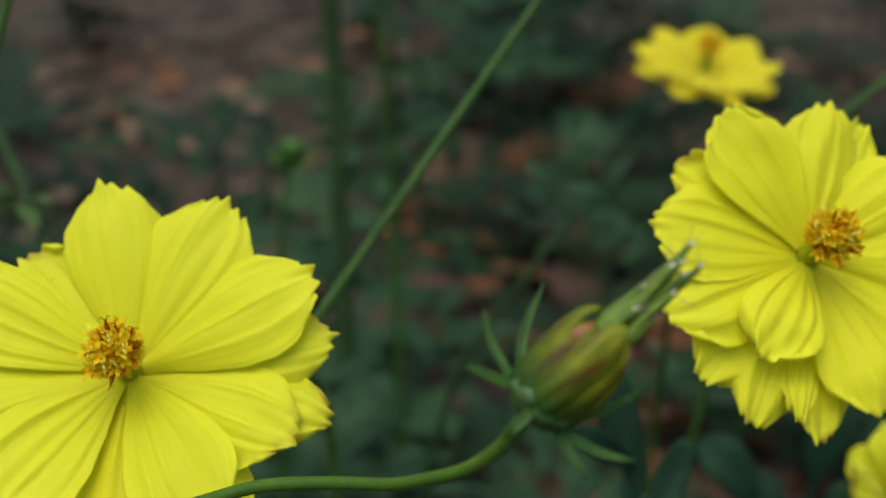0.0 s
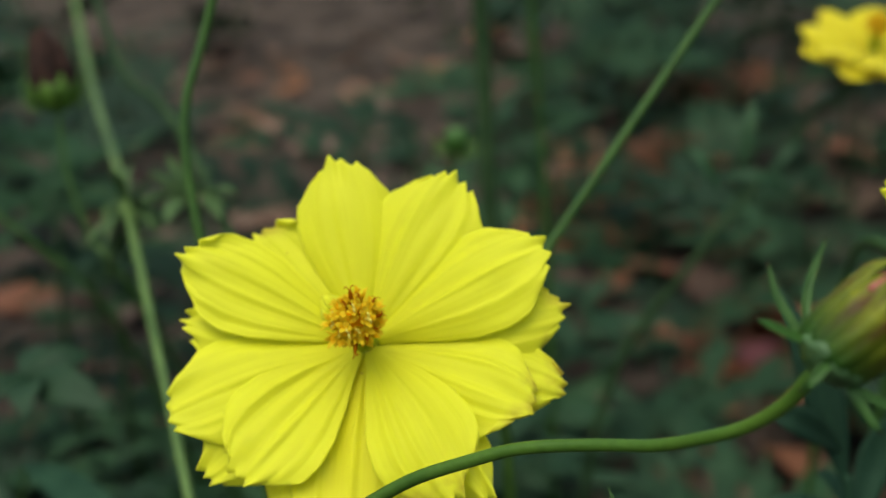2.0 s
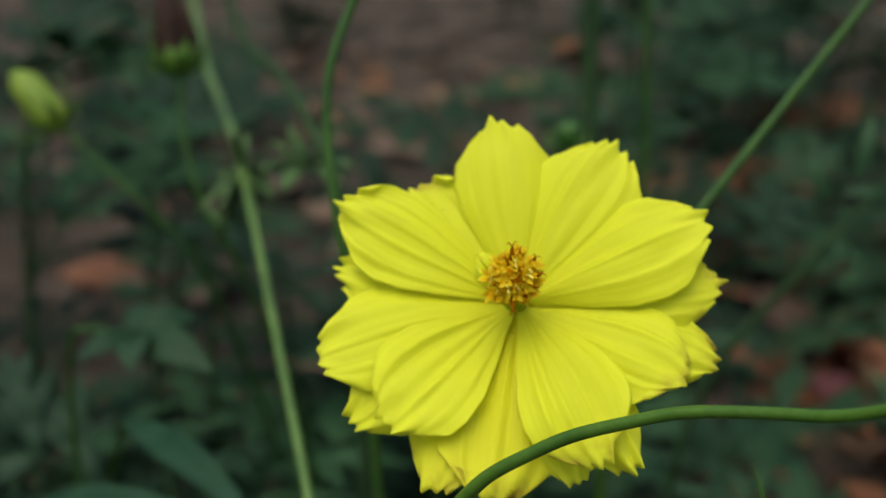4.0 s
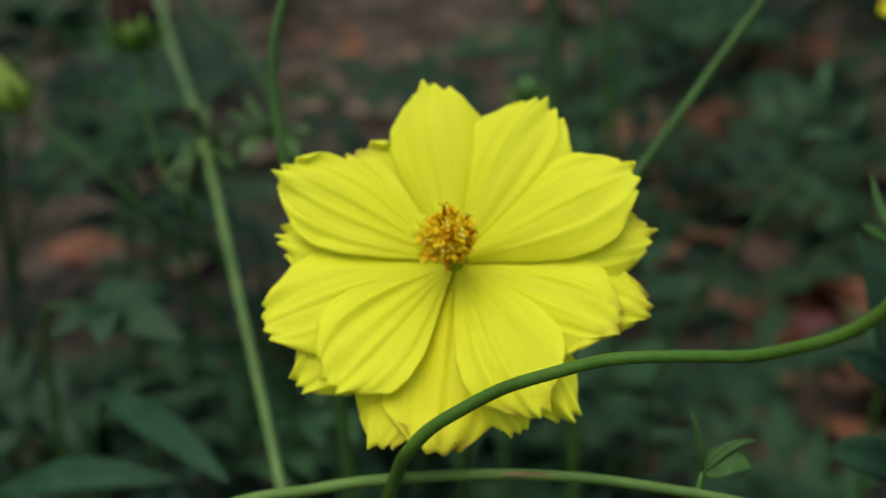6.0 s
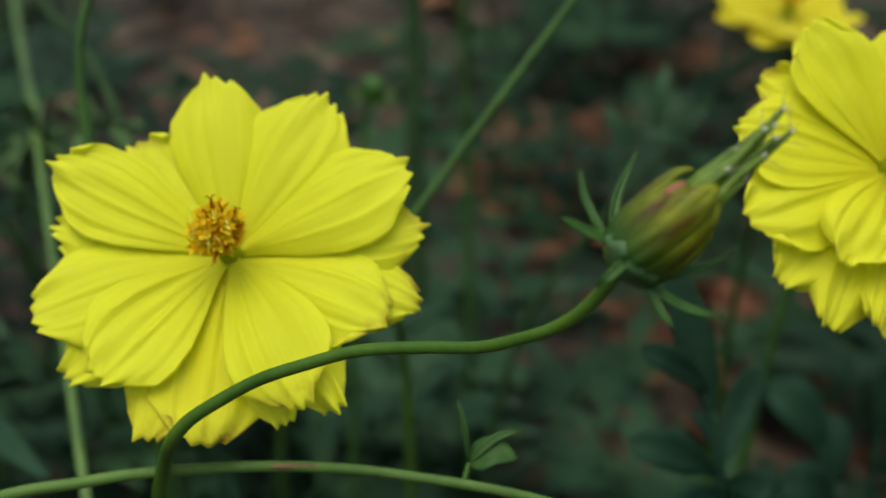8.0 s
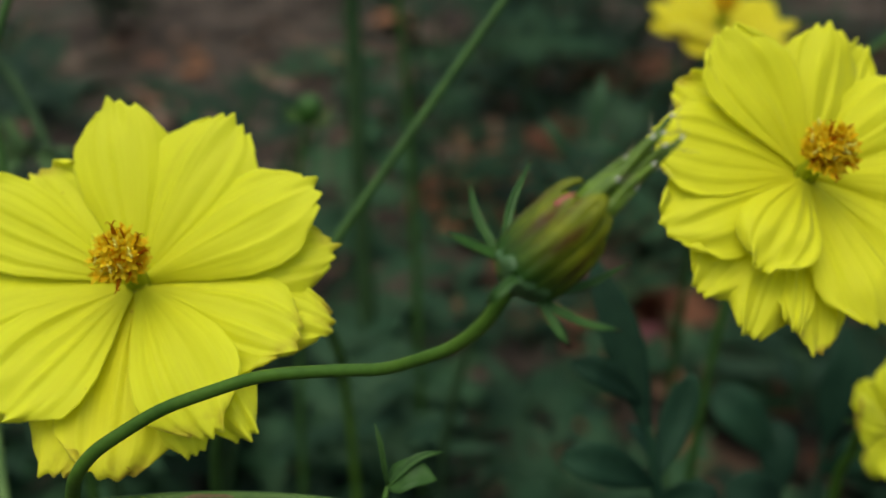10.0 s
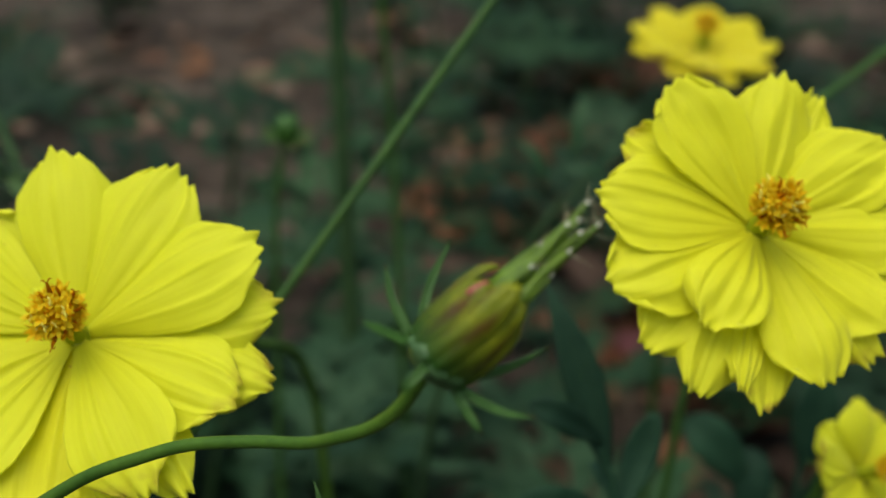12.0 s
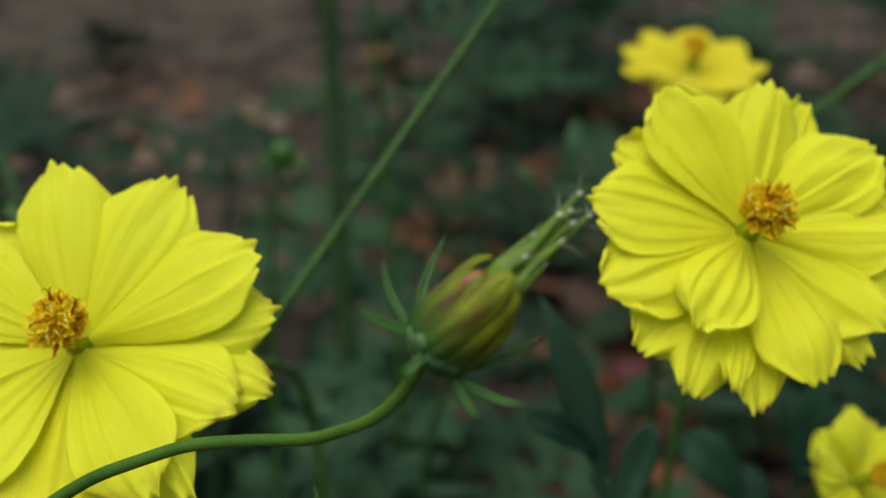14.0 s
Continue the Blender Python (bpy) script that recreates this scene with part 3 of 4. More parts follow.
# ---- seed head on the hooked stalk ----
def seed_head():
    base = Vector((-0.0132, 0.0003, -0.012))
    top = thing("cosmos_seed_head", base, "green ripening seed head on a hooked stalk", "seed head")
    foot = Vector((0.0614, -0.0464, 0.4362))
    aim = Vector((0.0099, 0.0026, 0.0094)).normalized()
    hook = [foot + aim * 0.0005, (0.0609, -0.0464, 0.4352), (0.0584, -0.0445, 0.4304), (0.0546, -0.0412, 0.4256), (0.0499, -0.0375, 0.4218), (0.0446, -0.0327, 0.4179), (0.0368, -0.0282, 0.4151), (0.0269, -0.0250, 0.4123), (0.0184, -0.0232, 0.4085), (0.0114, -0.0221, 0.4050), (0.0052, -0.0218, 0.4009), (0.0001, -0.0213, 0.3968), (-0.0036, -0.0195, 0.3917), (-0.0069, -0.0142, 0.3843), (-0.0102, -0.0097, 0.3725), (-0.0112, -0.0057, 0.3475), (-0.0122, -0.0017, 0.3000), (-0.0132, 0.0003, 0.2200), (-0.0132, 0.0003, 0.1200), base]
    v, f = tube([Vector(q) - base for q in hook], [0.0010, 0.00084, 0.00086, 0.00095, 0.00105, 0.0012, 0.0013, 0.0014], 110, 12)
    link_mesh("stalk", v, f, STEM, top, "hooked green stalk")
    m = Matrix.Translation(-base) @ axis_frame(foot, aim)
    v, f = tube([(0, 0, -0.0008), (0, 0, 0.0002), (0, 0, 0.0010), (0, 0, 0.0022), (0, 0, 0.0042)], [0.0012, 0.0032, 0.0040, 0.0042, 0.0034], 18, 22)
    v = [q + Vector((q.x, q.y, 0)) * 0.22 * noise.noise(q * 700) for q in v]
    cup = link_mesh("cup", v, f, CUP, top, "dark green cup of the seed head")
    cup.matrix_local = m
    rng = random.Random(21)
    for k in range(8):
        a = 2 * math.pi * k / 8 + 0.35
        long = 0.0124 + rng.uniform(-0.0024, 0.0014)
        puff = rng.uniform(-0.0001, 0.0008)
        nu, nv = 16, 13
        pts = []
        for i in range(nu):
            u = i / (nu - 1)
            half = 0.49 * np.interp(u, [0, 0.25, 0.7, 0.85, 0.95, 1], [0.9, 1.0, 0.96, 0.80, 0.52, 0.2])
            r = np.interp(u, [0, 0.1, 0.35, 0.7, 0.9, 1], [0.0033, 0.0038, 0.0041, 0.0039 + puff * 0.4, 0.0034 + puff, 0.0025 + puff]) + (0.00016 if k % 2 else -0.00014)
            for j in range(nv):
                t = 2 * j / (nv - 1) - 1
                rr = r + 0.00034 * (1 - t * t) * math.sin(math.pi * (0.1 + 0.8 * u)) - 0.0002 * abs(t) ** 3
                rr += 0.00026 * noise.noise(Vector((u * 3 + k * 5, t * 1.8, k))) + 0.00007 * math.cos(t * 9 + k)
                pts.append(Vector((rr * math.cos(t * half), rr * math.sin(t * half), 0.0012 + long * u)))
        v, f = sheet(pts, nu, nv, 0.0004)
        scale = link_mesh("bud_scale", v, f, SCALE, top, "yellow-green scale tinged with brown" if k == 0 else "")
        scale.matrix_local = m @ Matrix.Rotation(a, 4, "Z")
        if k == 2:
            v, f = blade([(0.0044, 0, 0.0096), (0.0042, 0, 0.0108), (0.0034, 0, 0.0120)], 0.00055, 6, -0.0002, 0.0003, (0.5, 0.9, 1.0, 0.7, 0.3), (1, 0, 0.2))
            pink = link_mesh("scale_tip", v, f, PINK, scale, "pink tip of a scale")
            pink.matrix_local = Matrix.Identity(4)
    # slender ripe achenes pushing out of the mouth
    ends = [(0.7, 1.7, 25.6), (1.7, 0.9, 25.0), (-0.5, 1.9, 22.4), (0.2, 0.3, 21.6), (-0.2, -1.5, 24.8), (1.2, -1.9, 23.4), (-1.5, -0.8, 20.5), (0.9, -0.6, 17.0), (-1.2, 0.7, 16.6), (1.9, -0.3, 20.4), (0.0, 1.0, 23.6), (-0.7, -0.3, 22.8), (-1.9, 1.6, 16.4), (2.0, 1.4, 17.6), (1.6, -1.6, 18.2), (-1.6, -1.7, 17.2), (0.3, -2.2, 19.4), (0.4, 2.1, 18.8)]
    for k, (x, y, z) in enumerate(ends):
        x, y = x * 0.78, y * 0.78
        a = math.atan2(y, x)
        bow = Vector((rng.uniform(-1, 1), rng.uniform(-1, 1), 0)) * 0.00035
        v, f = tube([(0.0012 * math.cos(a), 0.0012 * math.sin(a), 0.006), (0.0017 * math.cos(a), 0.0017 * math.sin(a), 0.0125), Vector((x * 0.0009, y * 0.0009, z * 0.00078)) + bow, (x * 0.001, y * 0.001, z * 0.001)], [0.0008, 0.0009, 0.0008, 0.0006, 0.00034], 16, 8)
        achene = link_mesh("achene", v, f, ACHENE, top, "slender green seed" if k == 0 else "")
        achene.matrix_local = m
        e = Vector((x, y, z)) * 0.001
        v, f = tube([e - Vector((0, 0, 0.0003)), e + Vector((0, 0, 0.0001)), e + Vector((0, 0, 0.0006))], [0.00018, 0.00022, 0.0002, 0.0001], 7, 8)
        link_mesh("seed_tip", v, f, TIP, achene, "whitish seed tip")
        for _ in range(2):
            d = Vector((rng.uniform(-1, 1), rng.uniform(-1, 1), rng.uniform(0.2, 1.3))).normalized() * rng.uniform(0.0016, 0.0036)
            v, f = tube([e, e + d * 0.5 + Vector((0.0001, 0, 0)), e + d], [0.00007, 0.00005, 0.00002], 5, 5)
            link_mesh("awn", v, f, AWN, achene)
    for tip in [(0.0563, -0.0401, 0.4459), (0.0633, -0.0352, 0.4473), (0.0544, -0.0478, 0.4425), (0.0736, -0.0484, 0.4316), (0.0679, -0.0502, 0.4305), (0.0750, -0.0411, 0.4368), (0.0590, -0.0510, 0.4358)]:
        loc = (axis_frame(foot, aim)).inverted() @ Vector(tip)
        facing = axis_frame(foot, aim).to_3x3().inverted() @ (aim * 0.5 + Vector((0, -0.9, 0.35)))
        a = math.atan2(loc.y, loc.x)
        start = Vector((0.0036 * math.cos(a), 0.0036 * math.sin(a), 0.0009))
        mid = start.lerp(loc, 0.5) + Vector((math.cos(a), math.sin(a), -0.4)) * 0.0009
        v, f = blade([start, mid, loc], min(0.00062, 0.17 * (loc - start).length), 12, 0.00045, 0.00022, (0.8, 1.0, 0.98, 0.85, 0.6, 0.12), facing)
        s = link_mesh("sepal", v, f, SEPAL, top)
        s.matrix_local = m
        v, f = tube([loc - (loc - mid).normalized() * 0.0005, loc + (loc - mid).normalized() * 0.0003], [0.0002, 0.00022, 0.00008], 5, 6)
        link_mesh("sepal_tip", v, f, WITHER, s, "dry brown tip")
    return top


seed_head()

# ---- stems near the flowers ----
def lying_stem():
    base = Vector((-0.16, -0.03, -0.005))
    top = thing("cosmos_shoot", base, "bent green stem with a brown scar and small sprig", "stem")
    line = [base, (-0.13, -0.026, 0.2), (-0.085, -0.02, 0.340), (-0.0430, -0.0185, 0.3734), (-0.0203, -0.0139, 0.3795), (-0.0029, -0.0112, 0.3816), (0.0137, -0.0092, 0.3822), (0.0304, -0.0078, 0.3811), (0.0566, -0.0068, 0.3769), (0.09, 0.002, 0.360), (0.12, 0.006, 0.335)]
    v, f = tube([Vector(q) - base for q in line], [0.0016, 0.00125, 0.00105, 0.001, 0.00095, 0.0009, 0.0008, 0.0006], 90, 12, 0.03)
    link_mesh("stalk", v, f, STEM_SPOT, top)
    out = Vector((0.05, -0.84, 0.54)) * 0.00086
    v, f = blade([Vector(q) - base + out for q in [(0.0082, -0.0098, 0.38205), (0.0112, -0.0095, 0.3822), (0.0145, -0.0091, 0.3822), (0.0176, -0.0088, 0.3821)]], 0.0005, 16, -0.0002, 0.00012, (0.1, 0.6, 0.9, 1.0, 0.7, 0.8, 0.1), (0, -0.84, 0.54))
    link_mesh("scar", v, f, SCAR, top, "dry brown scar")
    o = Vector((0.0411, -0.0064, 0.3793)) - base
    v, f = tube([o, o + Vector((0.0004, 0.0015, 0.0018)), o + Vector((0.0008, 0.0025, 0.003))], [0.0006, 0.0005, 0.0004], 8, 8)
    shoot = link_mesh("shoot", v, f, STEM, top)
    j = o + Vector((0.0006, 0.0022, 0.0026))
    for tip, half in (((0.0080, 0.0006, 0.0012), 0.0030), ((0.0090, 0.0040, 0.0046), 0.0009), ((-0.0024, 0.004, 0.0095), 0.0005)):
        e = j + Vector(tip)
        v, f = blade([j, j.lerp(e, 0.5) + Vector((0, 0, 0.0016)), e], half, 10, 0.0007, 0.0002, (0.3, 0.9, 1.0, 0.85, 0.55, 0.05), (0, -0.5, 1))
        link_mesh("leaf", v, f, BACK_STEM, shoot)


lying_stem()
bare_stem("cosmos_stalk", "straight green stalk slanting behind the flower", [(0.0818, 0.1383, 0.4726), (0.0683, 0.1274, 0.4545), (0.0548, 0.1164, 0.4364), (0.0413, 0.1055, 0.4183), (0.0278, 0.0945, 0.4002), (0.0143, 0.0835, 0.3821), (0.0000, 0.0760, 0.362), (-0.012, 0.085, 0.33), (-0.018, 0.12, 0.25), (-0.02, 0.15, 0.12), (-0.02, 0.16, -0.01)], [0.0010, 0.0011, 0.00115, 0.0012, 0.0016, 0.002], BACK_STEM)


def joint_stem():
    """The pale stem with a leafy joint half way up."""
    base = Vector((-0.03, 0.02, -0.01))
    top = thing("cosmos_shoot", base, "pale green stem with a bristly leaf joint", "stem")
    line = [(-0.268, 0.505, 0.455), (-0.232, 0.430, 0.398), (-0.1929, 0.3488, 0.3765), (-0.1550, 0.2700, 0.3757), (-0.1269, 0.2120, 0.3760), (-0.1044, 0.1642, 0.3696), (-0.0777, 0.1081, 0.3541), (-0.0510, 0.0520, 0.3386), (-0.040, 0.032, 0.315), (-0.034, 0.024, 0.24), (-0.031, 0.02, 0.12), base]
    v, f = tube([Vector(q) - base for q in line], [0.0019, 0.0019, 0.0018, 0.0017, 0.0015, 0.0013, 0.0013, 0.0016, 0.0018, 0.0022], 70, 12, 0.02)
    link_mesh("stalk", v, f, STEM_PALE, top)
    j = Vector((-0.1150, 0.1868, 0.3735)) - base
    v, f = tube([j - Vector((-0.0024, 0.0048, 0.0006)), j, j + Vector((-0.0024, 0.0048, 0.0006))], [0.0022, 0.0034, 0.0022], 9, 12)
    link_mesh("joint", v, f, STEM_PALE, top)
    k = Vector((-0.0635, 0.0783, 0.3459)) - base
    d = Vector((0.0267, -0.0561, -0.0155)).normalized() * 0.0008
    v, f = tube([k - d, k, k + d], [0.0015, 0.0018, 0.0015], 7, 12)
    link_mesh("node", v, f, DARK_STEM, top, "dark ring on the stem")
    rng = random.Random(4)
    for k in range(16):
        d = Vector((rng.uniform(-0.9, 1.1), rng.uniform(-0.7, 0.5), rng.uniform(-0.9, 1.0))).normalized() * rng.uniform(0.006, 0.022)
        v, f = blade([j, j + d * 0.5 + Vector((rng.uniform(-0.002, 0.002), 0, 0.0022)), j + d], rng.uniform(0.0012, 0.0036), 8, 0.0005, 0.0002)
        link_mesh("leaflet", v, f, YOUNG, top)
    # two short leafy side shoots from the joint
    for end in ((0.032, -0.006, 0.008), (-0.012, 0.004, -0.026)):
        e = j + Vector(end)
        v, f = tube([j, j.lerp(e, 0.5) + Vector((0, 0, 0.002)), e], [0.0011, 0.0010, 0.0007], 10, 8)
        side = link_mesh("side_shoot", v, f, YOUNG, top)
        for k in range(10):
            d = Vector((rng.uniform(-1, 1), rng.uniform(-0.6, 0.6), rng.uniform(-0.4, 1.0))).normalized() * rng.uniform(0.008, 0.018)
            at = e.lerp(j, rng.uniform(0, 0.4))
            v, f = blade([at, at + d * 0.5 + Vector((0, 0, 0.001)), at + d], rng.uniform(0.0020, 0.0034), 7, 0.0005, 0.0002)
            link_mesh("leaflet", v, f, YOUNG, side)


joint_stem()
bare_stem("cosmos_stalk", "thin curved dark green stalk", [(-0.046, 0.101, 0.470), (-0.0520, 0.0955, 0.4477), (-0.0556, 0.0892, 0.4345), (-0.0560, 0.0850, 0.4240), (-0.0545, 0.0815, 0.4140), (-0.0522, 0.0780, 0.4035), (-0.0485, 0.076, 0.385), (-0.043, 0.08, 0.34), (-0.04, 0.09, 0.2), (-0.04, 0.095, -0.01)], [0.0011, 0.0011, 0.00115, 0.0012, 0.0015, 0.0018], BACK_STEM)
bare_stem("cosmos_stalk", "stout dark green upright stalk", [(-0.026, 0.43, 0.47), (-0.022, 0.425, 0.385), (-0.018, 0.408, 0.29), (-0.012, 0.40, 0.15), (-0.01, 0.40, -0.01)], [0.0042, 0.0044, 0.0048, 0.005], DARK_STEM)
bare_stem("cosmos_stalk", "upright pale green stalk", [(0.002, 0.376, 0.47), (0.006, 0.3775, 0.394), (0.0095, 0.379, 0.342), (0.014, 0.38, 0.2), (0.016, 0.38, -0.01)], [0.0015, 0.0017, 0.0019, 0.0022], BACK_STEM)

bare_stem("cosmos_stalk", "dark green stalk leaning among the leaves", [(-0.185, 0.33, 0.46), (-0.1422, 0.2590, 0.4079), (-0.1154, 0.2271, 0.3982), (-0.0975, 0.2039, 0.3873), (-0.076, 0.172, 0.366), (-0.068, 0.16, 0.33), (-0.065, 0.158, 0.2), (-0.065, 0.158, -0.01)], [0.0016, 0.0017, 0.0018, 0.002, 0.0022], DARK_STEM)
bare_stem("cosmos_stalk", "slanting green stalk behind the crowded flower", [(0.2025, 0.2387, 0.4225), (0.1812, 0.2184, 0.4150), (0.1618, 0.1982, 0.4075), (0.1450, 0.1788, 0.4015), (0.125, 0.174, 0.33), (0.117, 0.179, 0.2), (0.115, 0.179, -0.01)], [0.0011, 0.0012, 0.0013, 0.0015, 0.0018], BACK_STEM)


def closed_bud(label, tip, foot, stalk, radius, mat, seed, wither=False):
    """A closed or faded bud on its own stalk down to the ground."""
    base = Vector(stalk[-1])
    top = thing("cosmos_bud", base, label, "bud", "buds")
    tip, foot = Vector(tip), Vector(foot)
    m = Matrix.Translation(-base) @ axis_frame(foot, (tip - foot))
    h = (tip - foot).length
    rng = random.Random(seed)
    v, f = tube([(0, 0, q * h * (0.45 if wither else 1.0)) for q in (-0.03, 0.15, 0.5, 0.8, 1.0)], [radius * 0.35, radius * (0.7 if wither else 0.9), radius, radius * (0.98 if wither else 0.85), radius * (0.92 if wither else 0.15)], 14, 16, 0.02)
    body = link_mesh("bud_body", v, f, mat, top)
    body.matrix_local = m
    for k in range(8):
        a = 2 * math.pi * k / 8
        out = rng.uniform(1.2, 1.9) * radius
        v, f = blade([(radius * 0.5, 0, 0.02 * h), (out, 0, 0.12 * h), (out * 1.25, 0, rng.uniform(0.2, 0.55) * h)], radius * 0.24, 8, 0.0003, 0.0002, across=(-1, 0, 0.3))
        link_mesh("sepal", v, f, BRACT, top).matrix_local = m @ Matrix.Rotation(a, 4, "Z")
    if wither:
        for k in range(40):
            a, r = rng.uniform(0, 6.3), radius * 0.9 * math.sqrt(rng.random())
            v, f = tube([(r * 0.8 * math.cos(a), r * 0.8 * math.sin(a), 0.15 * h), (r * 1.1 * math.cos(a), r * 1.1 * math.sin(a), 0.5 * h), (r * 0.75 * math.cos(a), r * 0.75 * math.sin(a), rng.uniform(0.8, 1.15) * h)], [0.0013, 0.0019, 0.0010], 5, 6)
            link_mesh("withered_floret", v, f, WITHER, top).matrix_local = m
        for k in range(5):
            a = 0.5 * k - 2.3
            v, f = blade([(radius * 0.95, 0, 0.25 * h), (radius * 1.1, 0, 0.7 * h), (radius * 1.0, 0, rng.uniform(0.75, 1.05) * h)], radius * 0.36, 8, 0.0003, 0.0003, (0.8, 1, 0.9, 0.5, 0.1), (-1, 0, 0.1))
            link_mesh("bud_scale", v, f, FRESH if k == 3 else BRACT, top).matrix_local = m @ Matrix.Rotation(a, 4, "Z")
    v, f = tube([foot - base] + [Vector(q) - base for q in stalk], [0.0010, 0.0010, 0.0012, 0.0015, 0.0018], 40, 10)
    link_mesh("stalk", v, f, BACK_STEM, top)


closed_bud("faded cosmos head with dark withered florets", (-0.1600, 0.2395, 0.4177), (-0.1544, 0.2302, 0.3947), [(-0.1505, 0.222, 0.3742), (-0.1408, 0.2146, 0.3510), (-0.130, 0.225, 0.32), (-0.125, 0.29, 0.2), (-0.12, 0.33, -0.01)], 0.0076, BRACT, 31, True)
closed_bud("plump yellow-green bud leaning on a thin stalk", (-0.2182, 0.2272, 0.3928), (-0.1984, 0.2235, 0.3741), [(-0.181, 0.2208, 0.3604), (-0.1643, 0.2224, 0.344), (-0.150, 0.24, 0.31), (-0.145, 0.31, 0.18), (-0.14, 0.36, -0.01)], 0.0068, FRESH, 33)
closed_bud("small round green bud", (-0.0155, 0.262, 0.3800), (-0.0172, 0.2645, 0.3700), [(-0.019, 0.262, 0.3612), (-0.022, 0.26, 0.33), (-0.025, 0.258, 0.2), (-0.025, 0.255, -0.01)], 0.0048, SEPAL, 35)


# ---- dark weeds beside the second flower ----
def weed(label, stem, leaves):
    """A weed with broad lance-shaped leaves, each as (foot, tip, half width, bow)."""
    base = Vector(stem[-1])
    top = thing("broadleaf_weed", base, label, "plant", "broadleaf weeds")
    v, f = tube([Vector(q) - base for q in stem], [0.0010, 0.0014, 0.0018, 0.0022, 0.0028], 30, 10)
    link_mesh("stalk", v, f, WEED, top)
    for a, b, half, bow in leaves:
        a, b = Vector(a) - base, Vector(b) - base
        side = Vector((0.3 * bow, -bow, bow))
        widths = (0.12, 0.4, 0.78, 1.0, 0.97, 0.74, 0.4, 0.05) if (b - a).length > 0.036 else (0.12, 0.34, 0.62, 0.88, 1.0, 1.0, 0.86, 0.3)
        v, f = blade([a, a.lerp(b, 0.33) + side * 0.8, a.lerp(b, 0.67) + side, b], half, 18, 0.0014, 0.0003, widths, (0.1, -0.8, 0.5))
        leaf = link_mesh("leaf", v, f, WEED, top)
        v, f = tube([a, a.lerp(b, 0.33) + side * 0.8, a.lerp(b, 0.67) + side, b], [0.0007, 0.0005, 0.0003, 0.0001], 12, 6)
        link_mesh("midrib", v, f, WEED, leaf)


weed("dark green weed with long lance-shaped leaves", [(0.0934, 0.0772, 0.3492), (0.0948, 0.0748, 0.3401), (0.0962, 0.0738, 0.3317), (0.0975, 0.0732, 0.3213), (0.099, 0.073, 0.2), (0.1, 0.075, -0.01)],
     [((0.0939, 0.0767, 0.3450), (0.0774, 0.0893, 0.3894), 0.0048, 0.002), ((0.0956, 0.0735, 0.3364), (0.1046, 0.0894, 0.3568), 0.0042, -0.002), ((0.0920, 0.0788, 0.3539), (0.0744, 0.0704, 0.3683), 0.0033, 0.002),
      ((0.0952, 0.0740, 0.3349), (0.0728, 0.0609, 0.3495), 0.0046, 0.003), ((0.0962, 0.0732, 0.3328), (0.1066, 0.0609, 0.3381), 0.0040, 0.003), ((0.0947, 0.0757, 0.3396), (0.0906, 0.0929, 0.3403), 0.0018, 0.001),
      ((0.0963, 0.0742, 0.3299), (0.0805, 0.0568, 0.3318), 0.0045, 0.003), ((0.0969, 0.0738, 0.3286), (0.1068, 0.0578, 0.3299), 0.0042, 0.003)])
weed("low dark green weed with broad leaves over the litter", [(0.1471, 0.1822, 0.2838), (0.1500, 0.1775, 0.2653), (0.152, 0.176, 0.2), (0.153, 0.176, 0.1), (0.153, 0.176, -0.01)],
     [((0.1473, 0.1802, 0.2786), (0.1250, 0.1783, 0.3055), 0.0074, 0.004), ((0.1488, 0.1757, 0.2664), (0.1466, 0.1853, 0.2921), 0.0068, 0.002), ((0.1503, 0.1758, 0.2664), (0.1284, 0.1584, 0.2809), 0.0070, 0.004)])
weed("upright dark green weed beside a small yellow flower", [(0.1671, 0.1949, 0.2857), (0.1660, 0.1898, 0.2669), (0.166, 0.188, 0.2), (0.167, 0.188, 0.1), (0.167, 0.188, -0.01)],
     [((0.1668, 0.1922, 0.2786), (0.1710, 0.1980, 0.3210), 0.0074, 0.002), ((0.1655, 0.1887, 0.2697), (0.1796, 0.1843, 0.2837), 0.0066, 0.004)])


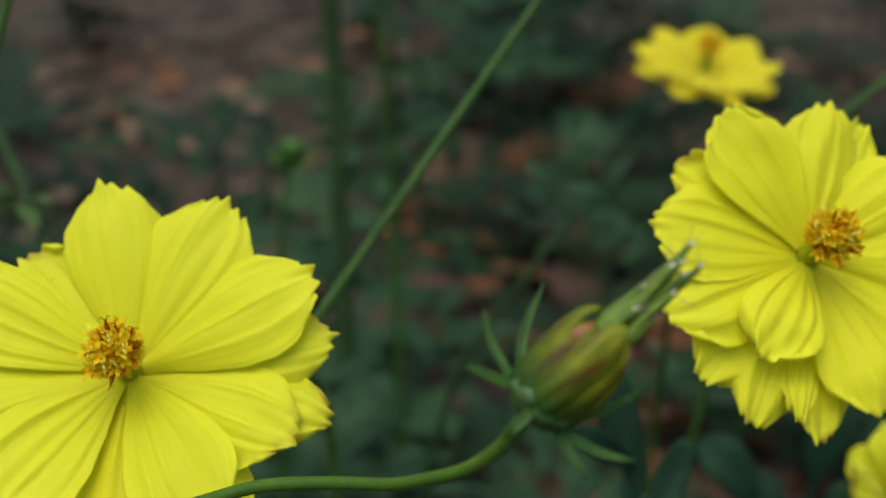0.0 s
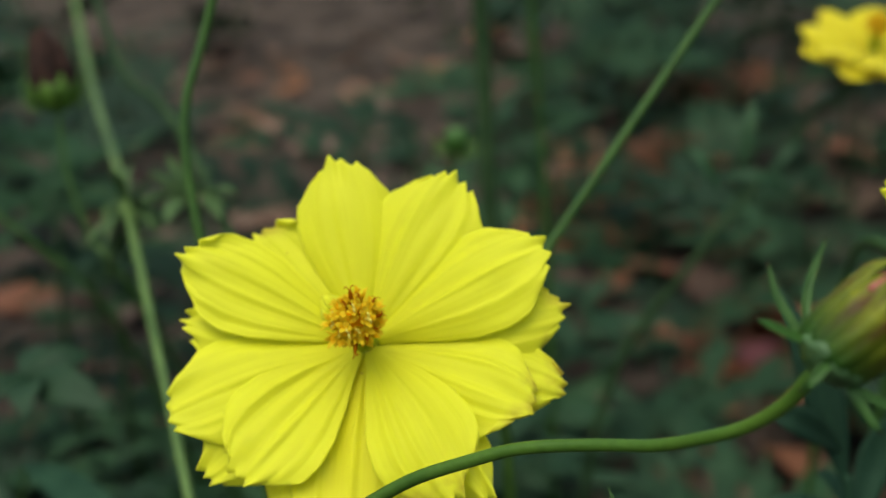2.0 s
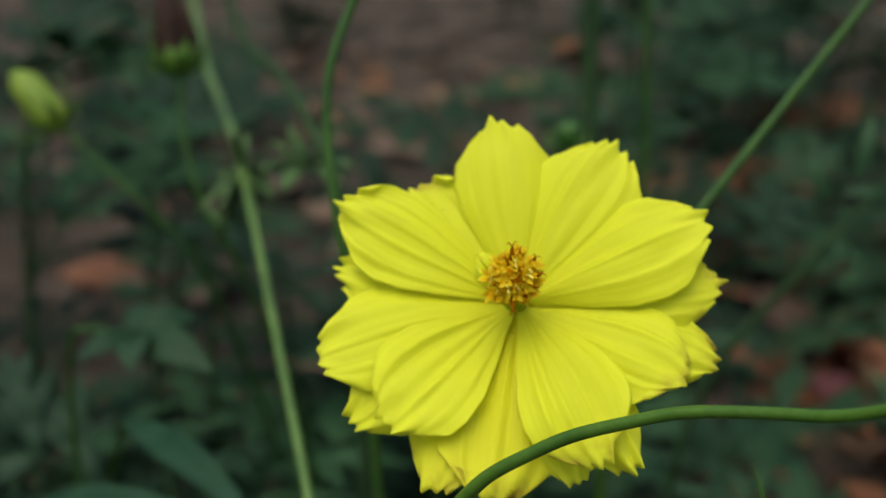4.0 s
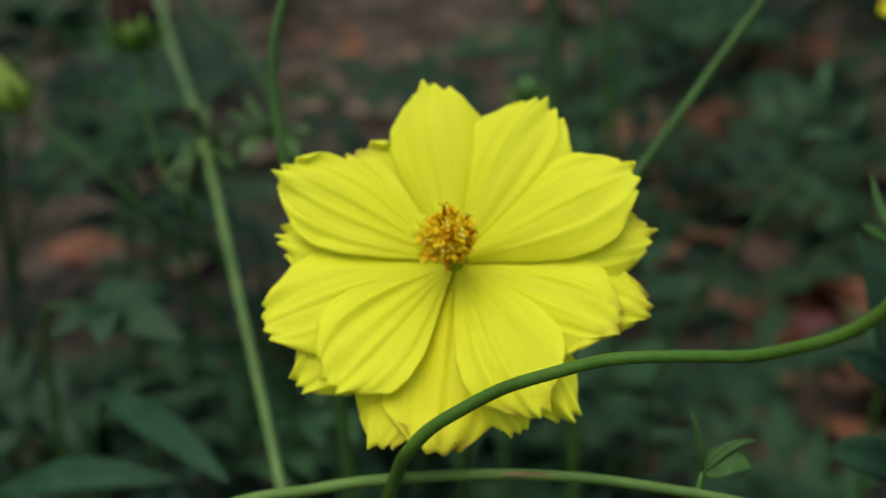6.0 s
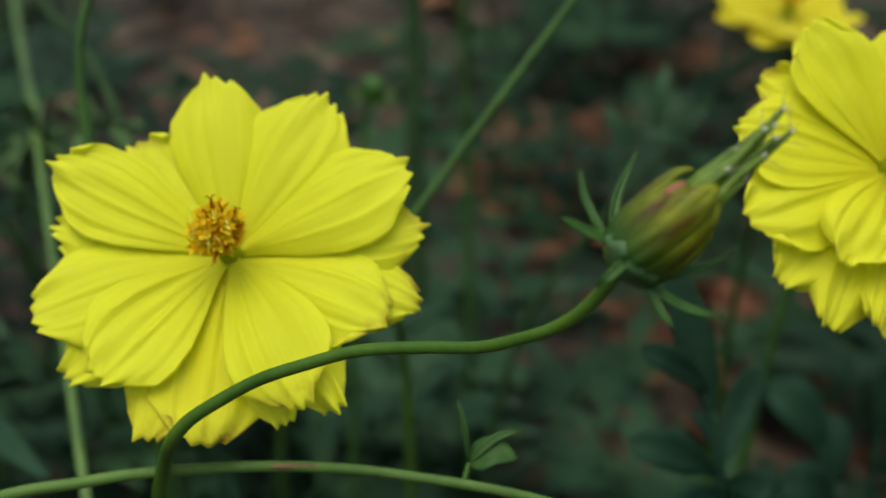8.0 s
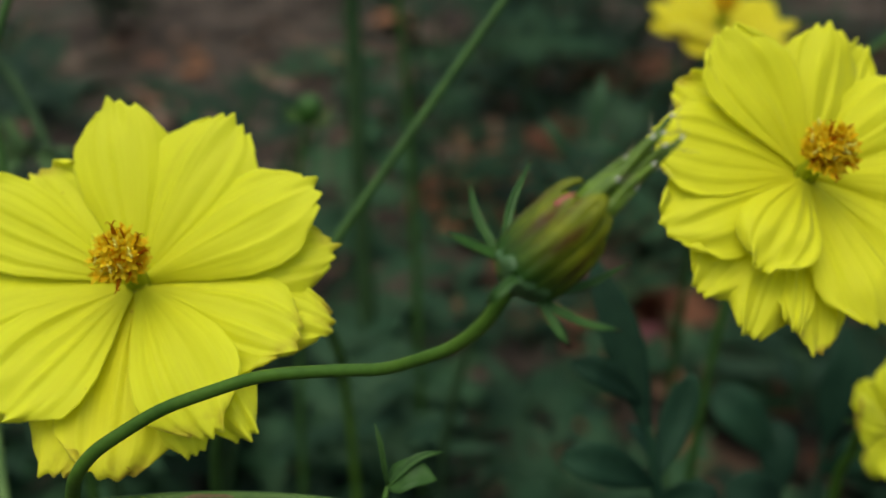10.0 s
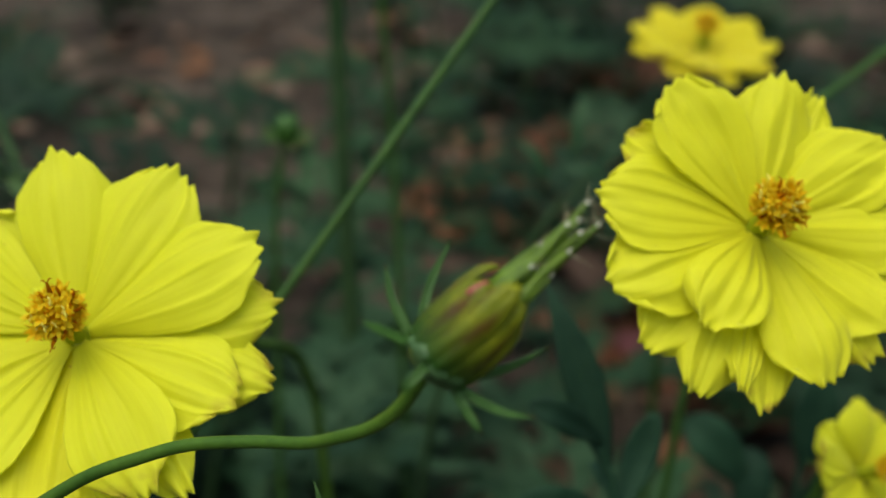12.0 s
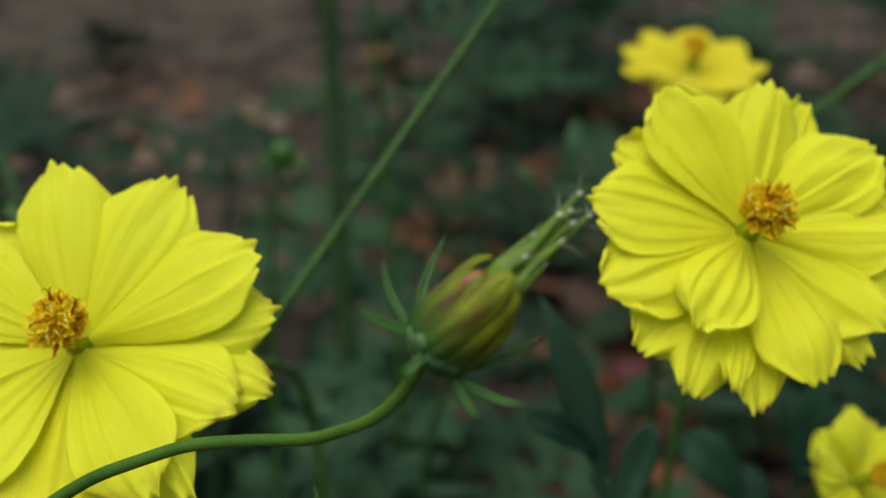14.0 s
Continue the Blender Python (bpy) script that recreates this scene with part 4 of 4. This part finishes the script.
# ---- broad lower leaves beside the pale stem ----
def broad_leaf_shoot():
    base = Vector((-0.19, 0.20, -0.012))
    top = thing("cosmos_shoot", base, "low shoot with broad lobed grey-green leaves", "plant")
    heart = Vector((-0.1421, 0.158, 0.3241)) - base
    line = [(-0.1624, 0.1644, 0.3225), (-0.178, 0.178, 0.306), (-0.187, 0.192, 0.24), (-0.19, 0.20, 0.12), base]
    v, f = tube([heart] + [Vector(q) - base for q in line], [0.0009, 0.0011, 0.0014, 0.0018, 0.0022], 36, 9)
    link_mesh("stalk", v, f, BACK_STEM, top)
    up = (0.05, -0.62, 0.78)
    lobes = []
    for tip, half in (((-0.1114, 0.1461, 0.3210), 0.0068), ((-0.1270, 0.1723, 0.3275), 0.0060), ((-0.1350, 0.1368, 0.3225), 0.0056), ((-0.1490, 0.1790, 0.3270), 0.0048), ((-0.1560, 0.1420, 0.3215), 0.0046)):
        e = Vector(tip) - base
        lobes.append(blade([heart, heart.lerp(e, 0.5) + Vector((0, -0.001, 0.003)), e], half, 12, 0.0012, 0.0003, (0.55, 0.9, 1.0, 0.86, 0.5, 0.05), up))
    v, f = join(lobes)
    link_mesh("leaf", v, f, LEAF, top)
    for foot, tip, half in (((-0.1436, 0.1475, 0.2999), (-0.0839, 0.1035, 0.2989), 0.0056), ((-0.1560, 0.1010, 0.2910), (-0.0980, 0.1009, 0.3005), 0.0052)):
        a, e = Vector(foot) - base, Vector(tip) - base
        v, f = blade([a, a.lerp(e, 0.5) + Vector((0, -0.002, 0.005)), e], half, 16, 0.0016, 0.0003, (0.2, 0.7, 1.0, 0.9, 0.6, 0.05), up)
        link_mesh("leaf", v, f, WEED, top, "long dark blue-green leaf")
        root = Vector((-0.19, 0.20, 0.17)) - base
        v, f = tube([a, a.lerp(root, 0.5) + Vector((0, 0, 0.012)), root], [0.0008, 0.0010, 0.0012], 14, 7)
        link_mesh("leafstalk", v, f, BACK_STEM, top)


broad_leaf_shoot()

# ---- leafy cosmos plants behind ----
def pinnate_leaf(seed, length):
    """A lobed cosmos leaf along +x, about 700 faces."""
    rng = random.Random(seed)
    spine = [Vector((length * t, 0.004 * math.sin(3 * t + seed), length * (0.16 * math.sin(2.6 * t) - 0.12 * t * t))) for t in (0, 0.25, 0.5, 0.75, 1.0)]
    pieces = [tube(spine, [0.0011, 0.0009, 0.0006, 0.0003], 14, 5)]
    line = curve_points(spine, 41)
    for k in range(4):
        at = line[9 + k * 8]
        for s in (-1, 1):
            long = length * (0.50 - 0.08 * k) * rng.uniform(0.8, 1.15)
            turn = s * radians(rng.uniform(36, 60))
            way = Vector((math.cos(turn), math.sin(turn), rng.uniform(-0.22, 0.22)))
            bow = Vector((0, 0, rng.uniform(-0.02, 0.08) * long))
            pieces.append(blade([at, at + way * long * 0.5 + bow, at + way * long], length * rng.uniform(0.046, 0.062), 8, 0.0012, 0.0002, (0.22, 0.72, 1.0, 0.74, 0.34, 0.03)))
            for q in (0.3, 0.58):
                for e in (-1, 1):
                    w2 = Matrix.Rotation(e * radians(rng.uniform(32, 52)), 3, "Z") @ way
                    o = at + way * long * q + bow * 0.8
                    l2 = long * (0.46 if q < 0.5 else 0.34) * rng.uniform(0.7, 1.15)
                    pieces.append(blade([o, o + w2 * l2 * 0.5, o + w2 * l2 - Vector((0, 0, 0.08 * l2))], length * 0.036, 6, 0.0008, 0.0002, (0.5, 1.0, 0.74, 0.34, 0.03)))
    pieces.append(blade([line[-8], line[-1], line[-1] + Vector((length * 0.24, 0, -0.03 * length))], length * 0.055, 8, 0.0012, 0.0002))
    return join(pieces)


LEAVES = []
for k in range(5):
    v, f = pinnate_leaf(50 + k, 0.13)
    me = bpy.data.meshes.new("leaf")
    me.from_pydata([tuple(q) for q in v], [], f)
    me.polygons.foreach_set("use_smooth", [True] * len(me.polygons))
    me.materials.append(LEAF)
    LEAVES.append(me)


def leafy_plant(x, y, height, leaves, seed, spread=1.0, low=0.12):
    rng = random.Random(seed)
    z0 = ground_z(x, y)
    top = thing("cosmos_plant", (x, y, z0), "leafy cosmos plant with dark feathery foliage", "plant", "cosmos plants")
    lean = Vector((rng.uniform(-0.2, 0.2), rng.uniform(-0.15, 0.15), 1)) * height
    line = [Vector((0, 0, -0.02)), lean * 0.35 + Vector((0.01, 0, 0)), lean * 0.7, lean]
    v, f = tube(line, [0.0032, 0.0028, 0.0022, 0.0012], 20, 8)
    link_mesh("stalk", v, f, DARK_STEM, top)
    pts = curve_points(line, 30)
    for k in range(leaves):
        t = low + (0.98 - low) * (k + rng.random() * 0.6) / leaves
        at = pts[min(29, int(t * 29))]
        turn = Matrix.Rotation(k * 2.4 + rng.uniform(-0.4, 0.4), 4, "Z") @ Matrix.Rotation(-radians(rng.uniform(-18, 40)), 4, "Y") @ Matrix.Rotation(rng.uniform(-0.5, 0.5), 4, "X")
        size = spread * rng.uniform(0.75, 1.3) * (1.2 - 0.4 * t)
        share_mesh("leaf", rng.choice(LEAVES), Matrix.Translation(at) @ turn @ Matrix.Scale(size, 4), top)
    return top


PLANTS = [
    (-0.36, 0.26, 0.24, 9), (-0.25, 0.30, 0.27, 10), (-0.15, 0.25, 0.24, 9), (-0.11, 0.33, 0.24, 13), (-0.06, 0.27, 0.20, 10), (0.37, 0.36, 0.27, 13), (-0.17, 0.19, 0.20, 6), (-0.09, 0.18, 0.20, 8), (-0.01, 0.19, 0.20, 9), (0.38, 0.27, 0.25, 12),
    (-0.42, 0.50, 0.38, 15), (-0.30, 0.46, 0.30, 14), (-0.18, 0.52, 0.22, 12), (-0.05, 0.48, 0.20, 13), (0.36, 0.56, 0.18, 10), (0.05, 0.50, 0.13, 8), (0.13, 0.42, 0.08, 6), (0.29, 0.64, 0.12, 7), (0.07, 0.84, 0.17, 8), (0.31, 0.42, 0.12, 9), (0.34, 0.68, 0.14, 9), (0.02, 0.66, 0.13, 8), (0.38, 0.48, 0.28, 13), (0.50, 0.55, 0.28, 12),
    (-0.58, 0.80, 0.40, 13), (-0.40, 0.72, 0.24, 12), (-0.03, 0.78, 0.36, 13), (0.25, 0.95, 0.10, 7), (0.32, 0.60, 0.12, 8), (0.42, 0.80, 0.30, 13), (0.58, 0.90, 0.30, 12),
    (-0.70, 1.20, 0.34, 12), (-0.02, 1.12, 0.42, 14), (0.06, 1.35, 0.44, 12), (0.33, 1.35, 0.24, 11), (0.52, 1.25, 0.34, 12), (0.74, 1.40, 0.34, 12), (0.14, 1.75, 0.40, 12), (0.45, 1.80, 0.38, 12), (-0.85, 1.7, 0.34, 11), (-0.05, 2.1, 0.3, 10), (0.85, 2.0, 0.36, 11),
    (-0.34, 0.40, 0.33, 9), (-0.13, 0.55, 0.30, 12), (-0.12, 0.47, 0.27, 8), (-0.17, 0.62, 0.30, 12), (-0.15, 0.42, 0.27, 8), (-0.20, 0.36, 0.28, 8), (-0.46, 0.95, 0.24, 8), (-0.62, 1.35, 0.26, 9),
    (0.24, 1.62, 0.34, 11), (0.31, 1.20, 0.26, 10), (0.05, 1.52, 0.34, 10), (0.19, 1.50, 0.28, 9), (0.36, 2.05, 0.40, 12), (0.08, 2.0, 0.38, 11), (0.60, 1.65, 0.36, 11), (0.22, 2.35, 0.42, 12), (0.68, 2.3, 0.42, 12), (0.50, 2.65, 0.45, 12), (0.02, 2.6, 0.42, 11), (0.95, 2.6, 0.45, 12), (-0.18, 1.7, 0.34, 9), (-0.75, 2.4, 0.36, 9), (-0.40, 2.7, 0.36, 9),
]
for k, (x, y, height, leaves) in enumerate(PLANTS):
    leafy_plant(x, y, height, round(leaves * (0.52 if y < 0.56 and x < -0.1 else 0.68)), 100 + k, 1.15 if y < 0.56 and x < -0.1 else 1.0, 0.5 if height > 0.33 else 0.12)

rng = random.Random(9)
for k in range(24):
    y = 0.9 + 1.5 * rng.random()
    x = rng.uniform(0.0, 0.22 + 0.42 * y) if k % 6 else -rng.uniform(0.3, 0.44) * y - 0.1
    seedling = leafy_plant(x, y, rng.uniform(0.07, 0.16), 7, 300 + k, 0.95)
    tagged(seedling, "low young cosmos plant on bare soil")


# ---- fallen leaves ----
def litter_mesh(seed):
    rng = random.Random(seed)
    nu, nv = 9, 7
    pts = []
    curl, bend, broad = rng.uniform(-0.35, 0.6), rng.uniform(-0.5, 0.5), rng.uniform(0.16, 0.40)
    for i in range(nu):
        u = i / (nu - 1)
        w = broad * math.sin(math.pi * min(1, 0.04 + 0.96 * u) ** (0.6 + broad)) * (1 + 0.22 * math.sin(9 * u + seed)) + 0.01
        for j in range(nv):
            t = 2 * j / (nv - 1) - 1
            pts.append(Vector((u - 0.5, t * w + bend * 0.2 * u * u, curl * w * t * t + 0.10 * math.sin(2 * u + seed) + 0.09 * noise.noise(Vector((u * 4, t * 2, seed))))))
    return sheet(pts, nu, nv, 0.006)


FALLEN = [kept_mesh("fallen_leaf_%d" % k, litter_mesh(k), LITTER) for k in range(14)]
RUSSET = [kept_mesh("russet_leaf_%d" % k, litter_mesh(20 + k), RUST) for k in range(3)]
rng = random.Random(77)
for k in range(285):
    y = 0.32 + 2.1 * rng.random()
    x = 0.05 + rng.uniform(-1, 1) * (0.22 + 0.40 * y)
    size = (0.03 + 0.085 * rng.random() ** 1.5) * (0.95 + 0.1 * y)
    ob = new("fallen_leaf", FALLEN[k % 14])
    ob.matrix_world = Matrix.Translation((x, y, ground_z(x, y) + 0.012)) @ Euler((rng.uniform(-0.35, 0.35), rng.uniform(-0.35, 0.35), rng.uniform(0, 6.3))).to_matrix().to_4x4() @ Matrix.Scale(size, 4)
    tagged(ob, "dry curled brown leaf lying on soil", "fallen leaf", "fallen leaves")
for x, y, size, turn in [(0.165, 0.82, 0.085, 0.4), (0.20, 0.84, 0.09, 1.2), (0.11, 0.70, 0.07, 2.2), (0.26, 0.72, 0.08, 0.2), (0.06, 0.86, 0.07, 1.7), (0.30, 0.62, 0.06, 2.6), (0.14, 0.62, 0.06, 0.9), (0.22, 1.02, 0.09, 2.9), (0.34, 1.05, 0.09, 0.6), (0.05, 1.02, 0.08, 1.1), (0.42, 0.68, 0.08, 2.0), (0.47, 0.98, 0.09, 0.1), (0.02, 1.12, 0.10, 0.3), (0.06, 1.16, 0.11, 1.4), (0.10, 1.08, 0.10, 2.4), (-0.03, 1.2, 0.1, 0.8), (0.13, 1.2, 0.1, 1.9), (0.18, 0.90, 0.1, 2.6), (0.13, 0.80, 0.08, 1.5), (0.15, 1.33, 0.15, 0.3), (0.08, 1.32, 0.12, 2.3), (0.27, 1.75, 0.2, 0.4), (0.20, 0.90, 0.12, 0.9), (0.24, 0.72, 0.09, 2.8), (0.40, 1.5, 0.15, 2.0), (0.25, 0.89, 0.12, 0.2), (0.14, 0.76, 0.08, 1.2), (0.03, 1.24, 0.14, 0.4), (0.18, 0.65, 0.07, 2.0), (0.34, 0.92, 0.14, 2.5), (0.20, 1.88, 0.2, 1.0), (0.17, 0.81, 0.11, 2.2), (0.24, 0.88, 0.09, 0.7), (0.13, 0.88, 0.09, 0.1), (0.10, 0.70, 0.09, 2.7), (0.0, 1.16, 0.13, 2.1), (0.12, 1.40, 0.16, 0.6), (0.205, 1.23, 0.10, 2.4), (0.27, 1.80, 0.15, 0.9), (0.18, 1.43, 0.16, 1.7), (0.18, 1.12, 0.13, 1.2), (-0.56, 0.94, 0.09, 0.7), (-0.32, 0.70, 0.07, 1.9), (-0.44, 0.57, 0.08, 0.1)]:
    ob = new("fallen_leaf", RUSSET[int(x * 100) % 3])
    ob.matrix_world = Matrix.Translation((x, y, ground_z(x, y) + 0.02)) @ Euler((0.35, 0.2 * math.sin(turn * 5), turn)).to_matrix().to_4x4() @ Matrix.Scale(size, 4)
    tagged(ob, "curled russet leaf with a pinkish edge on soil", "fallen leaf", "fallen leaves")
blush = new("fallen_leaf", kept_mesh("blush_leaf", litter_mesh(31), BLUSH))
blush.matrix_world = Matrix.Translation((0.176, 0.83, ground_z(0.176, 0.83) + 0.03)) @ Euler((0.5, 0.1, 0.9)).to_matrix().to_4x4() @ Matrix.Scale(0.05, 4)
tagged(blush, "small faded pink leaf lying on litter", "fallen leaf", "fallen leaves")
